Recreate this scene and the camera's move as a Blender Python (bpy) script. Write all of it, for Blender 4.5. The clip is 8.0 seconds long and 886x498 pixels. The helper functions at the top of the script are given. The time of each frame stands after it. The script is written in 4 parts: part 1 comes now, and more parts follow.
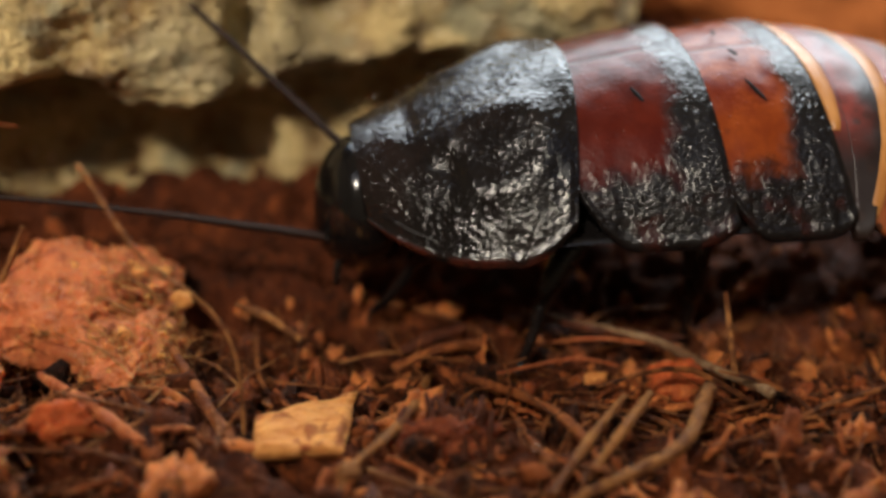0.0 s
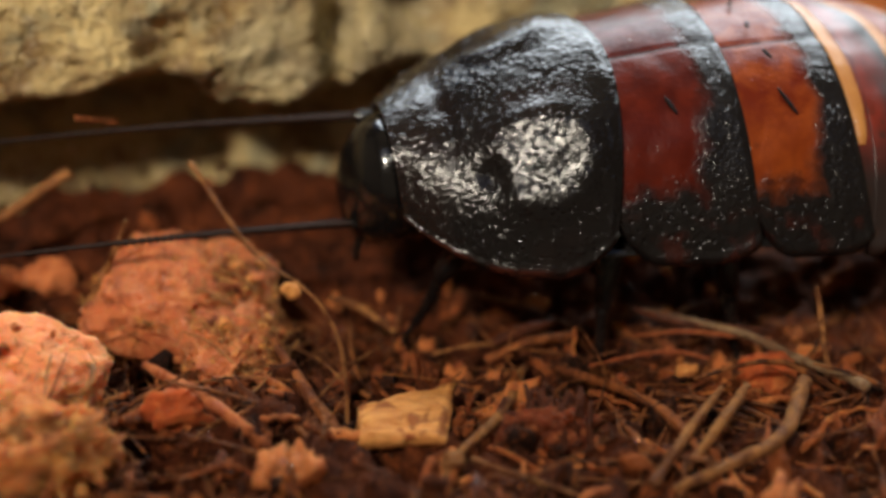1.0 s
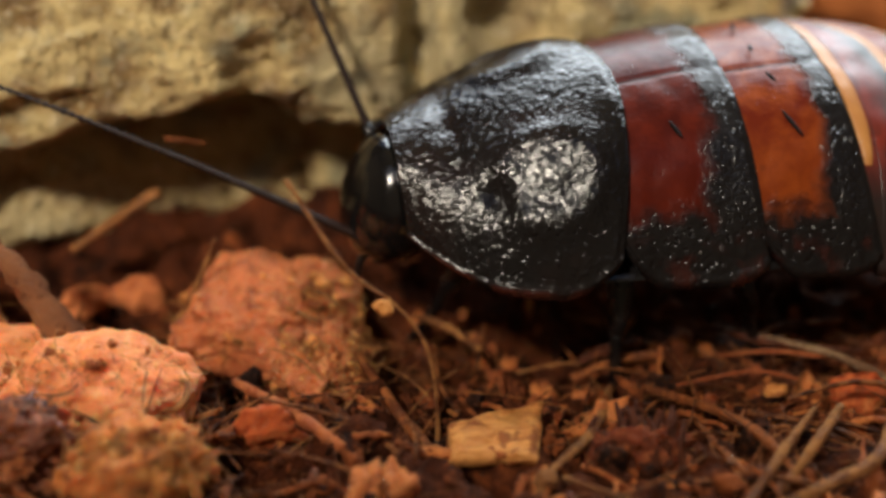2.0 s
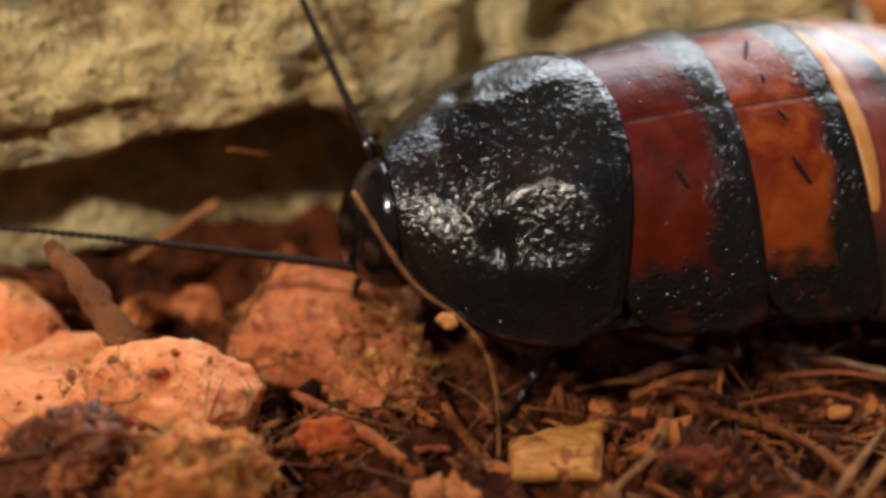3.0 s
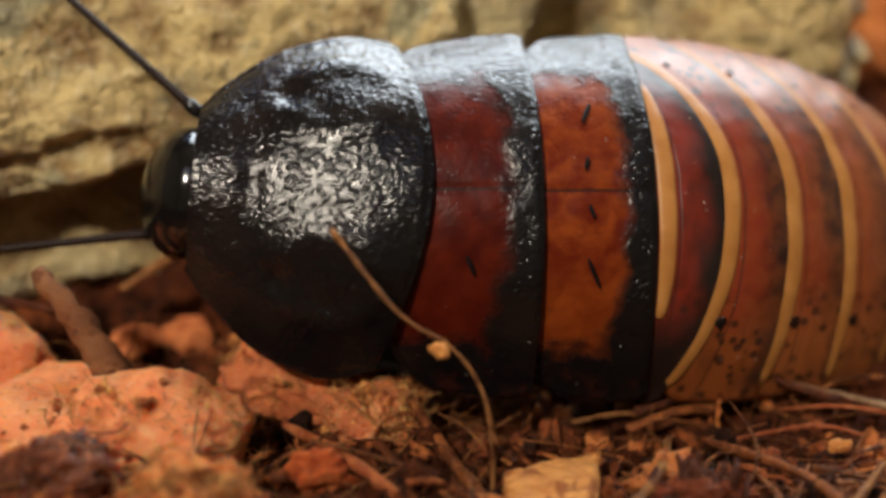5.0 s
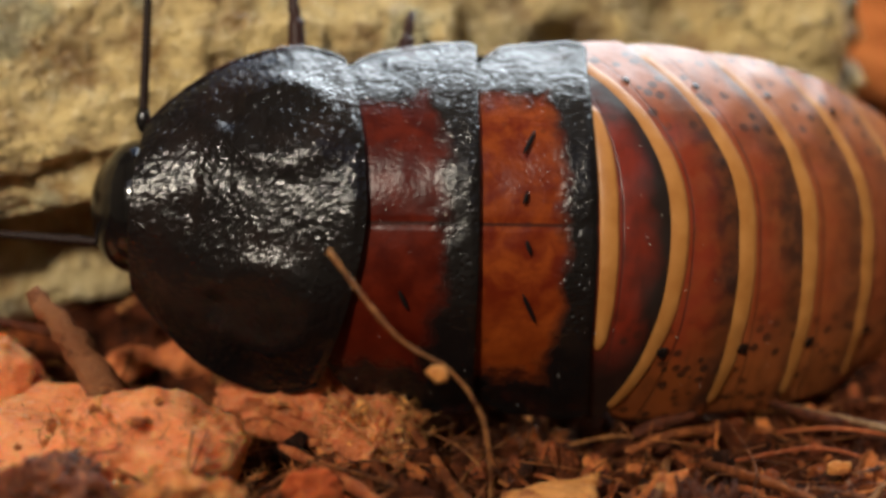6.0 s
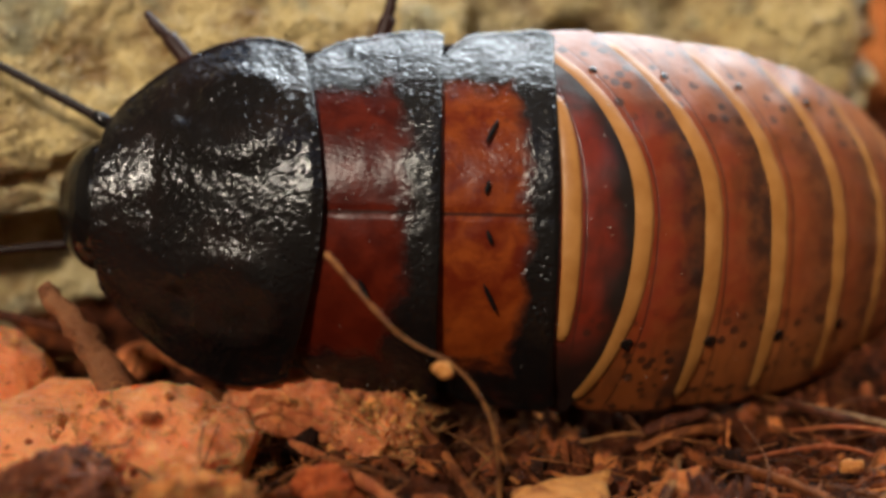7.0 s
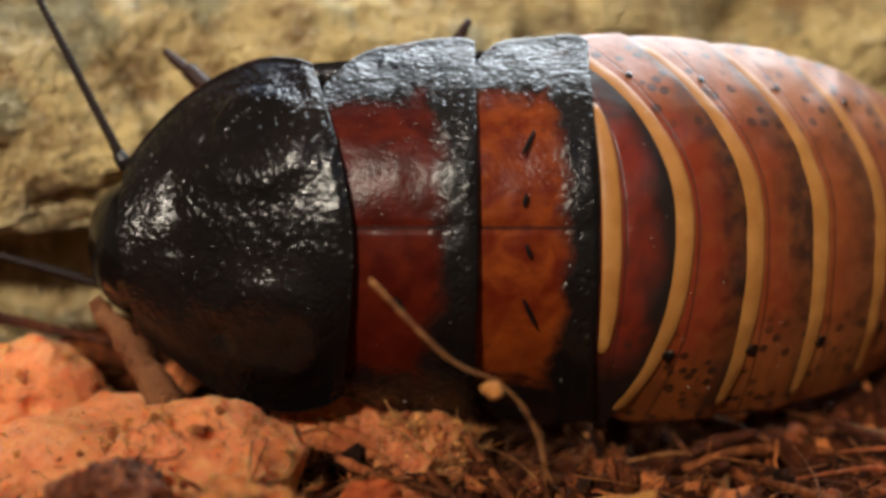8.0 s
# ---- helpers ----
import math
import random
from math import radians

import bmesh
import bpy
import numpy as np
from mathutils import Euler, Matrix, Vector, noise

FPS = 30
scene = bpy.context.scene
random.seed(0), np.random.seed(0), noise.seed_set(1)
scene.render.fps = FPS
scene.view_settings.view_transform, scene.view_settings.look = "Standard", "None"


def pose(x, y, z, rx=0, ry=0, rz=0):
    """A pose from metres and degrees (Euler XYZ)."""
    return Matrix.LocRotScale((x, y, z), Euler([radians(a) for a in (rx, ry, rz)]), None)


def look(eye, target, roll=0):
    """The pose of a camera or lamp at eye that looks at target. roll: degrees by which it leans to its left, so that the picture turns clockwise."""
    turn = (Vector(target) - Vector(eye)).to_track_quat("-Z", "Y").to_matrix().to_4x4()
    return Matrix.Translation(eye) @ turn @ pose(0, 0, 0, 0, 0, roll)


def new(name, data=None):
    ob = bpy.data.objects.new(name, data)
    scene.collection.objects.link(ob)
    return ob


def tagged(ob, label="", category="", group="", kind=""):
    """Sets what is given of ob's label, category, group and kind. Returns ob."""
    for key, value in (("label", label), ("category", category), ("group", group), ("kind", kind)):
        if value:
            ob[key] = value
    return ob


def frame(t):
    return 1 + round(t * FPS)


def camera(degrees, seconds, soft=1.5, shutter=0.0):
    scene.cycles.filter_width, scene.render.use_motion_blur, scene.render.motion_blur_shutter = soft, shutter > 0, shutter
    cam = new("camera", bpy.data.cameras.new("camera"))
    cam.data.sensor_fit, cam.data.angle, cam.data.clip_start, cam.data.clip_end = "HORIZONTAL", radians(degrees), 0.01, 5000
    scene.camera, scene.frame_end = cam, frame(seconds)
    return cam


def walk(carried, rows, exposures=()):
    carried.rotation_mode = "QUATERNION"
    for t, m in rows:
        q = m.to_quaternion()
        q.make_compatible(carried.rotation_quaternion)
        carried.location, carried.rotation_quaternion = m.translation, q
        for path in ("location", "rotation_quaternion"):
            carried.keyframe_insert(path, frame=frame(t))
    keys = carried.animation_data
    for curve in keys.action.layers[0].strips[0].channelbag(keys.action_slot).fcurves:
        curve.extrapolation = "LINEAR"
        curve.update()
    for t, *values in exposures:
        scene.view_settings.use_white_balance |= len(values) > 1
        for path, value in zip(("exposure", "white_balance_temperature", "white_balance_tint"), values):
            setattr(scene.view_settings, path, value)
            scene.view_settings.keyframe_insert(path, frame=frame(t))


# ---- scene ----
# ---------------------------------------------------------------- camera
MM = 0.001
# seconds, x, y, z in millimetres, yaw, pitch, roll in degrees
PATH = [
    (0.0, 6.45, -67.61, 50.36, -6.39, -35.29, -1.93),
    (0.5, 4.41, -68.26, 50.39, -5.83, -36.89, -0.91),
    (1.0, 2.78, -68.40, 51.09, -4.79, -35.63, -0.90),
    (1.5, 1.28, -68.66, 51.17, -3.67, -35.06, -0.19),
    (3.0, -1.23, -68.47, 50.90, -0.86, -33.85, 0.67),
    (3.5, -2.43, -68.68, 50.51, 0.01, -33.79, 0.60),
    (4.0, -2.35, -68.21, 49.73, -0.07, -32.17, 0.25),
    (4.5, -1.54, -68.34, 49.87, -0.64, -32.14, 0.56),
    (5.0, -1.16, -67.94, 49.74, -0.91, -31.98, 0.34),
    (6.5, -1.13, -68.38, 48.55, -0.97, -29.96, 0.22),
    (7.0, -1.36, -68.40, 48.32, -0.58, -30.13, 0.27),
    (7.5, -1.41, -68.76, 48.05, -0.11, -28.85, 0.34),
    (8.0, -2.27, -68.88, 48.15, 0.98, -29.02, 0.73),
]

cam = camera(40.0, 8.0, soft=3.5)
cam.data.dof.use_dof = True
cam.data.dof.focus_distance = 0.0760
cam.data.dof.aperture_fstop = 15
walk(cam, [(t, pose(x * MM, y * MM, z * MM, 90 + pitch, roll, yaw)) for t, x, y, z, yaw, pitch, roll in PATH])

# ---------------------------------------------------------------- light
SUN = Vector((-0.34, -0.52, 0.80)).normalized()
world = bpy.data.worlds.new("sky")
scene.world = world
world.use_nodes = True
sky = world.node_tree.nodes.new("ShaderNodeTexSky")
sky.sky_type = "NISHITA"
sky.sun_disc = False
sky.sun_elevation = math.asin(SUN.z)
sky.sun_rotation = math.atan2(SUN.x, SUN.y)
back = world.node_tree.nodes["Background"]
back.inputs["Strength"].default_value = 0.15
world.node_tree.links.new(sky.outputs["Color"], back.inputs["Color"])
sun = new("sun", bpy.data.lights.new("sun", "SUN"))
sun.data.energy = 4.2
sun.data.angle = radians(6.0)
sun.data.color = (1.0, 0.89, 0.73)
sun.matrix_world = look(SUN, (0, 0, 0))
scene.view_settings.exposure = -0.05
# daylight through the wide window of the added, unseen wall behind the log
pane = new("window_light", bpy.data.lights.new("window_light", "AREA"))
pane.data.shape = "RECTANGLE"
pane.data.size, pane.data.size_y = 0.30, 0.23
pane.data.energy = 2.5
pane.data.color = (0.87, 0.95, 1.0)
pane.matrix_world = look((0.076, 0.243, 0.192), (0.05, 0.14, 0.160))

# ---------------------------------------------------------------- materials
class Nodes:
    """A node material with short calls."""

    def __init__(self, name):
        self.material = bpy.data.materials.new(name)
        self.material.use_nodes = True
        self.tree = self.material.node_tree
        self.bsdf = self.tree.nodes["Principled BSDF"]

    def put(self, socket, value):
        if isinstance(value, bpy.types.NodeSocket):
            self.tree.links.new(value, socket)
        elif isinstance(value, (tuple, list)) and len(value) == 3 and socket.type == "RGBA":
            socket.default_value = (*value, 1)
        else:
            socket.default_value = value

    def node(self, kind, out=0, settings=(), **values):
        n = self.tree.nodes.new(kind)
        for key, value in settings:
            if key == "operation":
                n.operation = value
            elif key == "feature":
                n.feature = value
            elif key == "blend":
                n.blend_type = value
        for key, value in values.items():
            self.put(n.inputs[key], value)
        return n.outputs[out]

    def math(self, op, a, b=0.0, c=0.0):
        n = self.tree.nodes.new("ShaderNodeMath")
        n.operation = op
        for i, v in enumerate((a, b, c)):
            self.put(n.inputs[i], v)
        return n.outputs[0]

    def ramp(self, value, low, high, a=0.0, b=1.0):
        n = self.tree.nodes.new("ShaderNodeMapRange")
        n.interpolation_type = "SMOOTHSTEP"
        for i, v in enumerate((value, low, high, a, b)):
            self.put(n.inputs[i], v)
        return n.outputs[0]

    def mix(self, factor, a, b):
        n = self.tree.nodes.new("ShaderNodeMix")
        n.data_type = "RGBA"
        self.put(n.inputs[0], factor)
        self.put(n.inputs[6], a)
        self.put(n.inputs[7], b)
        return n.outputs[2]

    def place(self):
        return self.node("ShaderNodeTexCoord", 3)

    def noise(self, scale, detail=3.0, rough=0.55, where=None, distortion=0.0):
        return self.node("ShaderNodeTexNoise", 0, Vector=where or self.place(), Scale=scale, Detail=detail, Roughness=rough, Distortion=distortion)

    def cells(self, scale, feature="F1", where=None):
        return self.node("ShaderNodeTexVoronoi", 0, (("feature", feature),), Vector=where or self.place(), Scale=scale)

    def bump(self, height, strength, distance, normal=None):
        n = self.tree.nodes.new("ShaderNodeBump")
        self.put(n.inputs["Strength"], strength)
        self.put(n.inputs["Distance"], distance)
        self.put(n.inputs["Height"], height)
        if normal:
            self.put(n.inputs["Normal"], normal)
        return n.outputs[0]

    def shell(self):
        """Across (-1 to 1, plus: the side away from the wood chip) and along (0 front to 1 rear) of a body plate."""
        sep = self.tree.nodes.new("ShaderNodeSeparateXYZ")
        self.tree.links.new(self.node("ShaderNodeUVMap", 0), sep.inputs[0])
        return self.math("MULTIPLY_ADD", sep.outputs[0], 2.0, -1.0), sep.outputs[1]

    def island(self):
        return self.node("ShaderNodeNewGeometry", "Random Per Island")

    def done(self, color, rough, normal=None, **more):
        self.put(self.bsdf.inputs["Base Color"], color)
        self.put(self.bsdf.inputs["Roughness"], rough)
        if normal:
            self.put(self.bsdf.inputs["Normal"], normal)
        for key, value in more.items():
            self.put(self.bsdf.inputs[key.replace("_", " ")], value)
        return self.material


BLACK = (0.0055, 0.0046, 0.0046)


def chitin_relief(n, strength=1.0):
    """Black shell with small pits, low round knobs and a fine grain."""
    pits = n.ramp(n.cells(1600.0), 0.05, 0.24)
    few = n.ramp(n.noise(300.0, 2.0), 0.38, 0.60, 0.3, 1.0)
    knobs = n.ramp(n.cells(2700.0), 0.60, 0.05)
    grains = n.noise(3400.0, 3.0, 0.6)
    height = n.math("ADD", n.math("MULTIPLY", pits, n.math("MULTIPLY", few, 0.6)), n.math("ADD", n.math("MULTIPLY", knobs, 0.25), n.math("MULTIPLY", grains, 0.33)))
    return n.bump(height, strength, 0.00013)


def black_chitin(name="black_chitin", strength=0.6):
    n = Nodes(name)
    tint = n.mix(n.ramp(n.noise(160.0), 0.5, 0.75), BLACK, (0.014, 0.007, 0.005))
    return n.done(tint, n.ramp(n.noise(420.0), 0.3, 0.7, 0.18, 0.32), chitin_relief(n, strength), IOR=1.44)


def pronotum_chitin():
    n = Nodes("pronotum_chitin")
    across, along = n.shell()
    edge = n.math("MULTIPLY", n.ramp(n.math("ABSOLUTE", across), 0.955, 0.99), n.ramp(n.noise(300.0), 0.35, 0.6))
    tint = n.mix(n.ramp(n.noise(160.0), 0.45, 0.75), BLACK, (0.012, 0.007, 0.006))
    tint = n.mix(n.math("MULTIPLY", edge, 0.6), tint, (0.11, 0.022, 0.012))
    return n.done(tint, n.ramp(n.noise(300.0), 0.35, 0.65, 0.15, 0.22), chitin_relief(n, 0.9), IOR=1.37)


def red_plate(name, red, amber, rear_start, near_edge, far_edge):
    """A thoracic plate: black at the margins and along the rear, translucent red in the middle."""
    n = Nodes(name)
    across, along = n.shell()
    wob = n.math("MULTIPLY_ADD", n.noise(420.0, 3.0), 0.30, -0.15)
    wob2 = n.math("MULTIPLY_ADD", n.noise(520.0, 3.0), 0.24, -0.12)
    a, b = n.math("ADD", across, wob2), n.math("ADD", along, wob)
    # the rear black band comes forward towards the sides
    start = n.math("SUBTRACT", rear_start, n.math("MULTIPLY", n.ramp(n.math("ABSOLUTE", across), 0.35, 0.7), 0.12))
    rear = n.ramp(n.math("SUBTRACT", b, start), -0.08, 0.08)
    side = n.math("MAXIMUM", n.ramp(a, far_edge, far_edge + 0.13), n.ramp(n.math("MULTIPLY", a, -1.0), near_edge, near_edge + 0.13))
    black = n.math("MAXIMUM", rear, side)
    streak = n.noise(620.0, 5.0, 0.62, None, 0.3)
    body = n.mix(n.ramp(streak, 0.32, 0.72), red, amber)
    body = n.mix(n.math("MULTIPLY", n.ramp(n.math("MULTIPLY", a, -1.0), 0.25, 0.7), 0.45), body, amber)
    body = n.mix(n.math("MULTIPLY", n.ramp(n.cells(620.0), 0.16, 0.10), 0.35), body, (0.05, 0.01, 0.006))
    mid = n.ramp(n.math("ABSOLUTE", across), 0.012, 0.004)
    body = n.mix(n.math("MULTIPLY", mid, 0.85), body, (0.02, 0.008, 0.006))
    color = n.mix(black, body, BLACK)
    lobe = n.math("MULTIPLY", n.ramp(n.math("ABSOLUTE", across), 0.80, 0.88), n.ramp(n.noise(420.0, 4.0), 0.50, 0.66))
    color = n.mix(n.math("MULTIPLY", lobe, 0.4), color, (0.055, 0.009, 0.005))
    far = n.ramp(across, 0.05, 0.3)
    grainy = n.math("MAXIMUM", black, n.math("MULTIPLY", far, 0.25))
    pits = n.math("MULTIPLY", n.ramp(n.cells(1900.0), 0.05, 0.38), n.ramp(n.noise(350.0, 2.0), 0.38, 0.6, 0.35, 1.0))
    dots = n.math("MULTIPLY", n.ramp(n.cells(1500.0), 0.2, 0.02), n.ramp(n.noise(450.0, 2.0), 0.42, 0.6))
    height = n.math("ADD", n.math("MULTIPLY", n.noise(3300.0, 2.0), n.math("MULTIPLY_ADD", grainy, 0.6, 0.2)), n.math("MULTIPLY", pits, n.math("MULTIPLY_ADD", grainy, 0.65, 0.1)))
    height = n.math("ADD", height, n.math("MULTIPLY", dots, 0.2))
    rough = n.mix(black, (0.30, 0.30, 0.30), (0.24, 0.24, 0.24))
    return n.done(color, rough, n.bump(height, 0.9, 0.00012), IOR=1.42, Specular_IOR_Level=n.math("MULTIPLY_ADD", black, 0.26, 0.17))


def tergite_material(name, front, rear, side, dark, seam=0.41):
    """An abdominal ring: red-brown in front, darker behind, ochre and speckled at the sides."""
    n = Nodes(name)
    across, along = n.shell()
    wide = n.math("ABSOLUTE", across)
    b = n.math("ADD", along, n.math("MULTIPLY_ADD", n.noise(260.0, 3.0), 0.5, -0.25))
    color = n.mix(n.ramp(b, 0.45, 0.88), front, rear)
    color = n.mix(n.math("MULTIPLY", n.ramp(n.noise(900.0, 4.0), 0.35, 0.7), 0.35), color, side)
    w = n.math("ADD", wide, n.math("MULTIPLY_ADD", n.noise(300.0, 3.0), 0.3, -0.15))
    color = n.mix(n.ramp(w, 0.42, 0.78), color, side)
    speck = n.math("MULTIPLY", n.ramp(n.cells(950.0), 0.38, 0.28), n.ramp(n.noise(330.0), 0.36, 0.48))
    speck = n.math("MULTIPLY", speck, n.ramp(wide, 0.35, 0.6))
    color = n.mix(n.math("MULTIPLY", speck, 0.85), color, (0.02, 0.008, 0.005))
    # rear margin turns blackish in the outer third
    shade = n.math("MULTIPLY", n.ramp(b, 0.72, 0.95), n.ramp(wide, 0.5, 0.72))
    shade = n.math("MULTIPLY", shade, n.ramp(wide, 0.97, 0.88))
    color = n.mix(n.math("MULTIPLY", shade, dark), color, (0.012, 0.008, 0.007))
    # a fine dark groove behind the pale band
    groove = n.ramp(n.math("ABSOLUTE", n.math("SUBTRACT", along, seam)), 0.016, 0.006)
    color = n.mix(n.math("MULTIPLY", groove, 0.7), color, (0.012, 0.005, 0.004))
    stripes = n.tree.nodes.new("ShaderNodeMapping")
    stripes.inputs["Scale"].default_value = (1.0, 0.25, 0.25)
    n.tree.links.new(n.place(), stripes.inputs["Vector"])
    streak = n.noise(900.0, 3.0, 0.6, stripes.outputs[0])
    color = n.mix(n.math("MULTIPLY", n.ramp(streak, 0.5, 0.7), 0.35), color, rear)
    height = n.math("ADD", n.math("SUBTRACT", n.noise(1500.0, 3.0), groove), n.math("MULTIPLY", n.noise(260.0, 2.0), 1.5))
    return n.done(color, n.ramp(n.noise(500.0), 0.3, 0.7, 0.33, 0.45), n.bump(height, 0.35, 0.0001), IOR=1.55)


def band_material():
    n = Nodes("pale_band")
    across, along = n.shell()
    color = n.mix(n.ramp(n.noise(600.0, 4.0), 0.3, 0.75), (0.32, 0.130, 0.030), (0.40, 0.18, 0.048))
    edge = n.ramp(along, 0.72, 1.0)
    color = n.mix(n.math("MULTIPLY", edge, 0.6), color, (0.16, 0.05, 0.02))
    return n.done(color, 0.42, n.bump(n.noise(1800.0), 0.25, 0.0001), IOR=1.45)


def soil_material(name, dark, mid, light, size=1.0, wet=0.5, vary=0.34, glow=0.0, shine=0.35):
    """Damp coir and peat: mottled, grainy and fibrous, with small wet patches."""
    n = Nodes(name)
    dark, mid, light = [(min(0.85, r * 1.35), g * 1.3, b * 1.1) for r, g, b in (dark, mid, light)]
    m = n.tree.nodes.new("ShaderNodeMapping")
    m.inputs["Scale"].default_value = (1.0, 0.35, 0.8)
    m.inputs["Rotation"].default_value = (0.4, 0.3, 0.9)
    n.tree.links.new(n.place(), m.inputs["Vector"])
    threads = n.noise(2100.0 * size, 4.0, 0.65, m.outputs[0], 0.8)
    blend = n.math("ADD", n.math("MULTIPLY", n.noise(150.0 * size, 4.0), 0.5), n.math("MULTIPLY", n.noise(900.0 * size, 4.0), 0.5))
    if vary:
        blend = n.math("ADD", blend, n.math("MULTIPLY_ADD", n.island(), vary, -vary / 2))
    color = n.mix(n.ramp(blend, 0.34, 0.52), dark, mid)
    color = n.mix(n.ramp(blend, 0.52, 0.68), color, light)
    grain = n.noise(3400.0 * size, 3.0, 0.65)
    color = n.mix(n.math("MULTIPLY", n.ramp(threads, 0.54, 0.68), 0.55), color, light)
    color = n.mix(n.math("MULTIPLY", n.ramp(grain, 0.55, 0.68), 0.5), color, mid)
    color = n.mix(n.math("MULTIPLY", n.ramp(n.cells(1300.0 * size), 0.18, 0.06), 0.35), color, dark)
    height = n.math("ADD", n.math("ADD", n.noise(1200.0 * size, 4.0, 0.7), threads), n.math("MULTIPLY", grain, 0.7))
    damp = n.ramp(n.noise(800.0 * size), 0.40, 0.50, max(0.2, 0.9 - wet * 0.65), 0.85)
    return n.done(color, damp, n.bump(height, 1.0 - 0.35 * glow, 0.0004), IOR=1.4, Specular_IOR_Level=shine * 0.8, Subsurface_Weight=glow, Subsurface_Radius=(1.0, 0.4, 0.18), Subsurface_Scale=0.0009)


def wood_material(name, dark, light, stain, stretch=(1, 1, 1), scale=500.0, rough=0.6):
    n = Nodes(name)
    m = n.tree.nodes.new("ShaderNodeMapping")
    m.inputs["Scale"].default_value = stretch
    n.tree.links.new(n.place(), m.inputs["Vector"])
    grain = n.noise(scale, 5.0, 0.6, m.outputs[0])
    color = n.mix(n.ramp(grain, 0.3, 0.7), dark, light)
    color = n.mix(n.math("MULTIPLY", n.ramp(n.noise(620.0, 4.0), 0.52, 0.60), 0.85), color, stain)
    color = n.mix(n.math("MULTIPLY", n.island(), 0.35), color, dark)
    height = n.math("ADD", grain, n.noise(3000.0, 3.0, 0.65))
    return n.done(color, n.ramp(n.noise(900.0), 0.4, 0.6, rough, 0.85), n.bump(height, 0.9, 0.0003), IOR=1.4, Specular_IOR_Level=0.3, Subsurface_Weight=0.15, Subsurface_Radius=(1.0, 0.5, 0.2), Subsurface_Scale=0.0004)


def log_material():
    n = Nodes("old_bark")
    big, mid, fine = n.noise(55.0, 4.0, 0.6), n.noise(240.0, 5.0, 0.62), n.noise(1300.0, 4.0, 0.6)
    color = n.mix(n.ramp(mid, 0.34, 0.62), (0.25, 0.145, 0.055), (0.69, 0.52, 0.23))
    color = n.mix(n.math("MULTIPLY", n.ramp(big, 0.52, 0.66), 0.6), color, (0.42, 0.36, 0.21))
    color = n.mix(n.math("MULTIPLY", n.ramp(n.noise(170.0, 4.0), 0.54, 0.66), 0.7), color, (0.28, 0.28, 0.18))
    color = n.mix(n.math("MULTIPLY", n.ramp(fine, 0.52, 0.72), 0.6), color, (0.82, 0.70, 0.44))
    color = n.mix(n.math("MULTIPLY", n.ramp(n.noise(480.0, 4.0), 0.60, 0.7), 0.7), color, (0.07, 0.035, 0.014))
    height = n.math("ADD", n.math("MULTIPLY", mid, 1.6), n.math("ADD", fine, n.math("MULTIPLY", n.noise(3200.0, 2.0), 0.4)))
    return n.done(color, n.ramp(n.noise(260.0, 4.0), 0.40, 0.60, 0.26, 0.8), n.bump(height, 1.0, 0.0014), IOR=1.45)


def plain(name, color, rough, **more):
    n = Nodes(name)
    tint = n.mix(n.noise(900.0, 3.0), tuple(c * 0.7 for c in color), color)
    return n.done(tint, rough, n.bump(n.noise(1500.0), 0.3, 0.0001), **more)


def water_material():
    n = Nodes("water")
    return n.done((0.9, 0.95, 1.0), 0.03, Transmission_Weight=1.0, IOR=1.33)


CHITIN = black_chitin()
PRONOTUM = pronotum_chitin()
MESO = red_plate("dark_red_plate", (0.036, 0.0032, 0.0014), (0.078, 0.0085, 0.003), 0.77, 0.67, 0.57)
META = red_plate("orange_red_plate", (0.085, 0.0085, 0.0025), (0.19, 0.037, 0.006), 0.75, 0.69, 0.58)
BAND = band_material()
TERGITES = [
    tergite_material("ring_red", (0.15, 0.014, 0.005), (0.008, 0.004, 0.003), (0.012, 0.006, 0.005), 1.0, 0.36),
    tergite_material("ring_red_brown", (0.17, 0.020, 0.006), (0.016, 0.006, 0.004), (0.23, 0.060, 0.014), 0.85),
    tergite_material("ring_brown", (0.19, 0.031, 0.009), (0.036, 0.012, 0.006), (0.26, 0.075, 0.019), 0.75),
    tergite_material("ring_tan", (0.20, 0.042, 0.012), (0.075, 0.022, 0.009), (0.28, 0.090, 0.024), 0.5),
]
HEAD = plain("polished_black_chitin", (0.005, 0.0045, 0.0045), 0.13, IOR=1.5)
LEG = black_chitin("leg_chitin", 0.5)
FEELER = plain("feeler_brown", (0.016, 0.007, 0.005), 0.5, Specular_IOR_Level=0.12)
FARLEG = plain("brown_leg", (0.030, 0.010, 0.007), 0.5, Specular_IOR_Level=0.2)
ORANGEROOT = wood_material("orange_root", (0.14, 0.038, 0.010), (0.36, 0.115, 0.032), (0.09, 0.024, 0.008), (1, 1, 1), 800.0, 0.45)
WETRED = soil_material("wet_red_coir", (0.03, 0.007, 0.003), (0.15, 0.032, 0.011), (0.40, 0.12, 0.05), 1.2, 1.2, 0.0, 0.3, 0.7)
DUST = plain("dust", (0.55, 0.50, 0.45), 0.7)
MARK = plain("matte_black", (0.003, 0.0025, 0.0025), 0.7, Specular_IOR_Level=0.15)
SOIL = soil_material("coir_soil", (0.006, 0.0018, 0.0008), (0.050, 0.012, 0.0042), (0.16, 0.042, 0.012), 1.0, 0.5, 0.0, 0.0, 0.2)
CRUMB = soil_material("coir_crumbs", (0.010, 0.003, 0.0012), (0.075, 0.019, 0.0065), (0.24, 0.065, 0.020), 1.3, 0.8, 0.38, 0.0, 0.3)
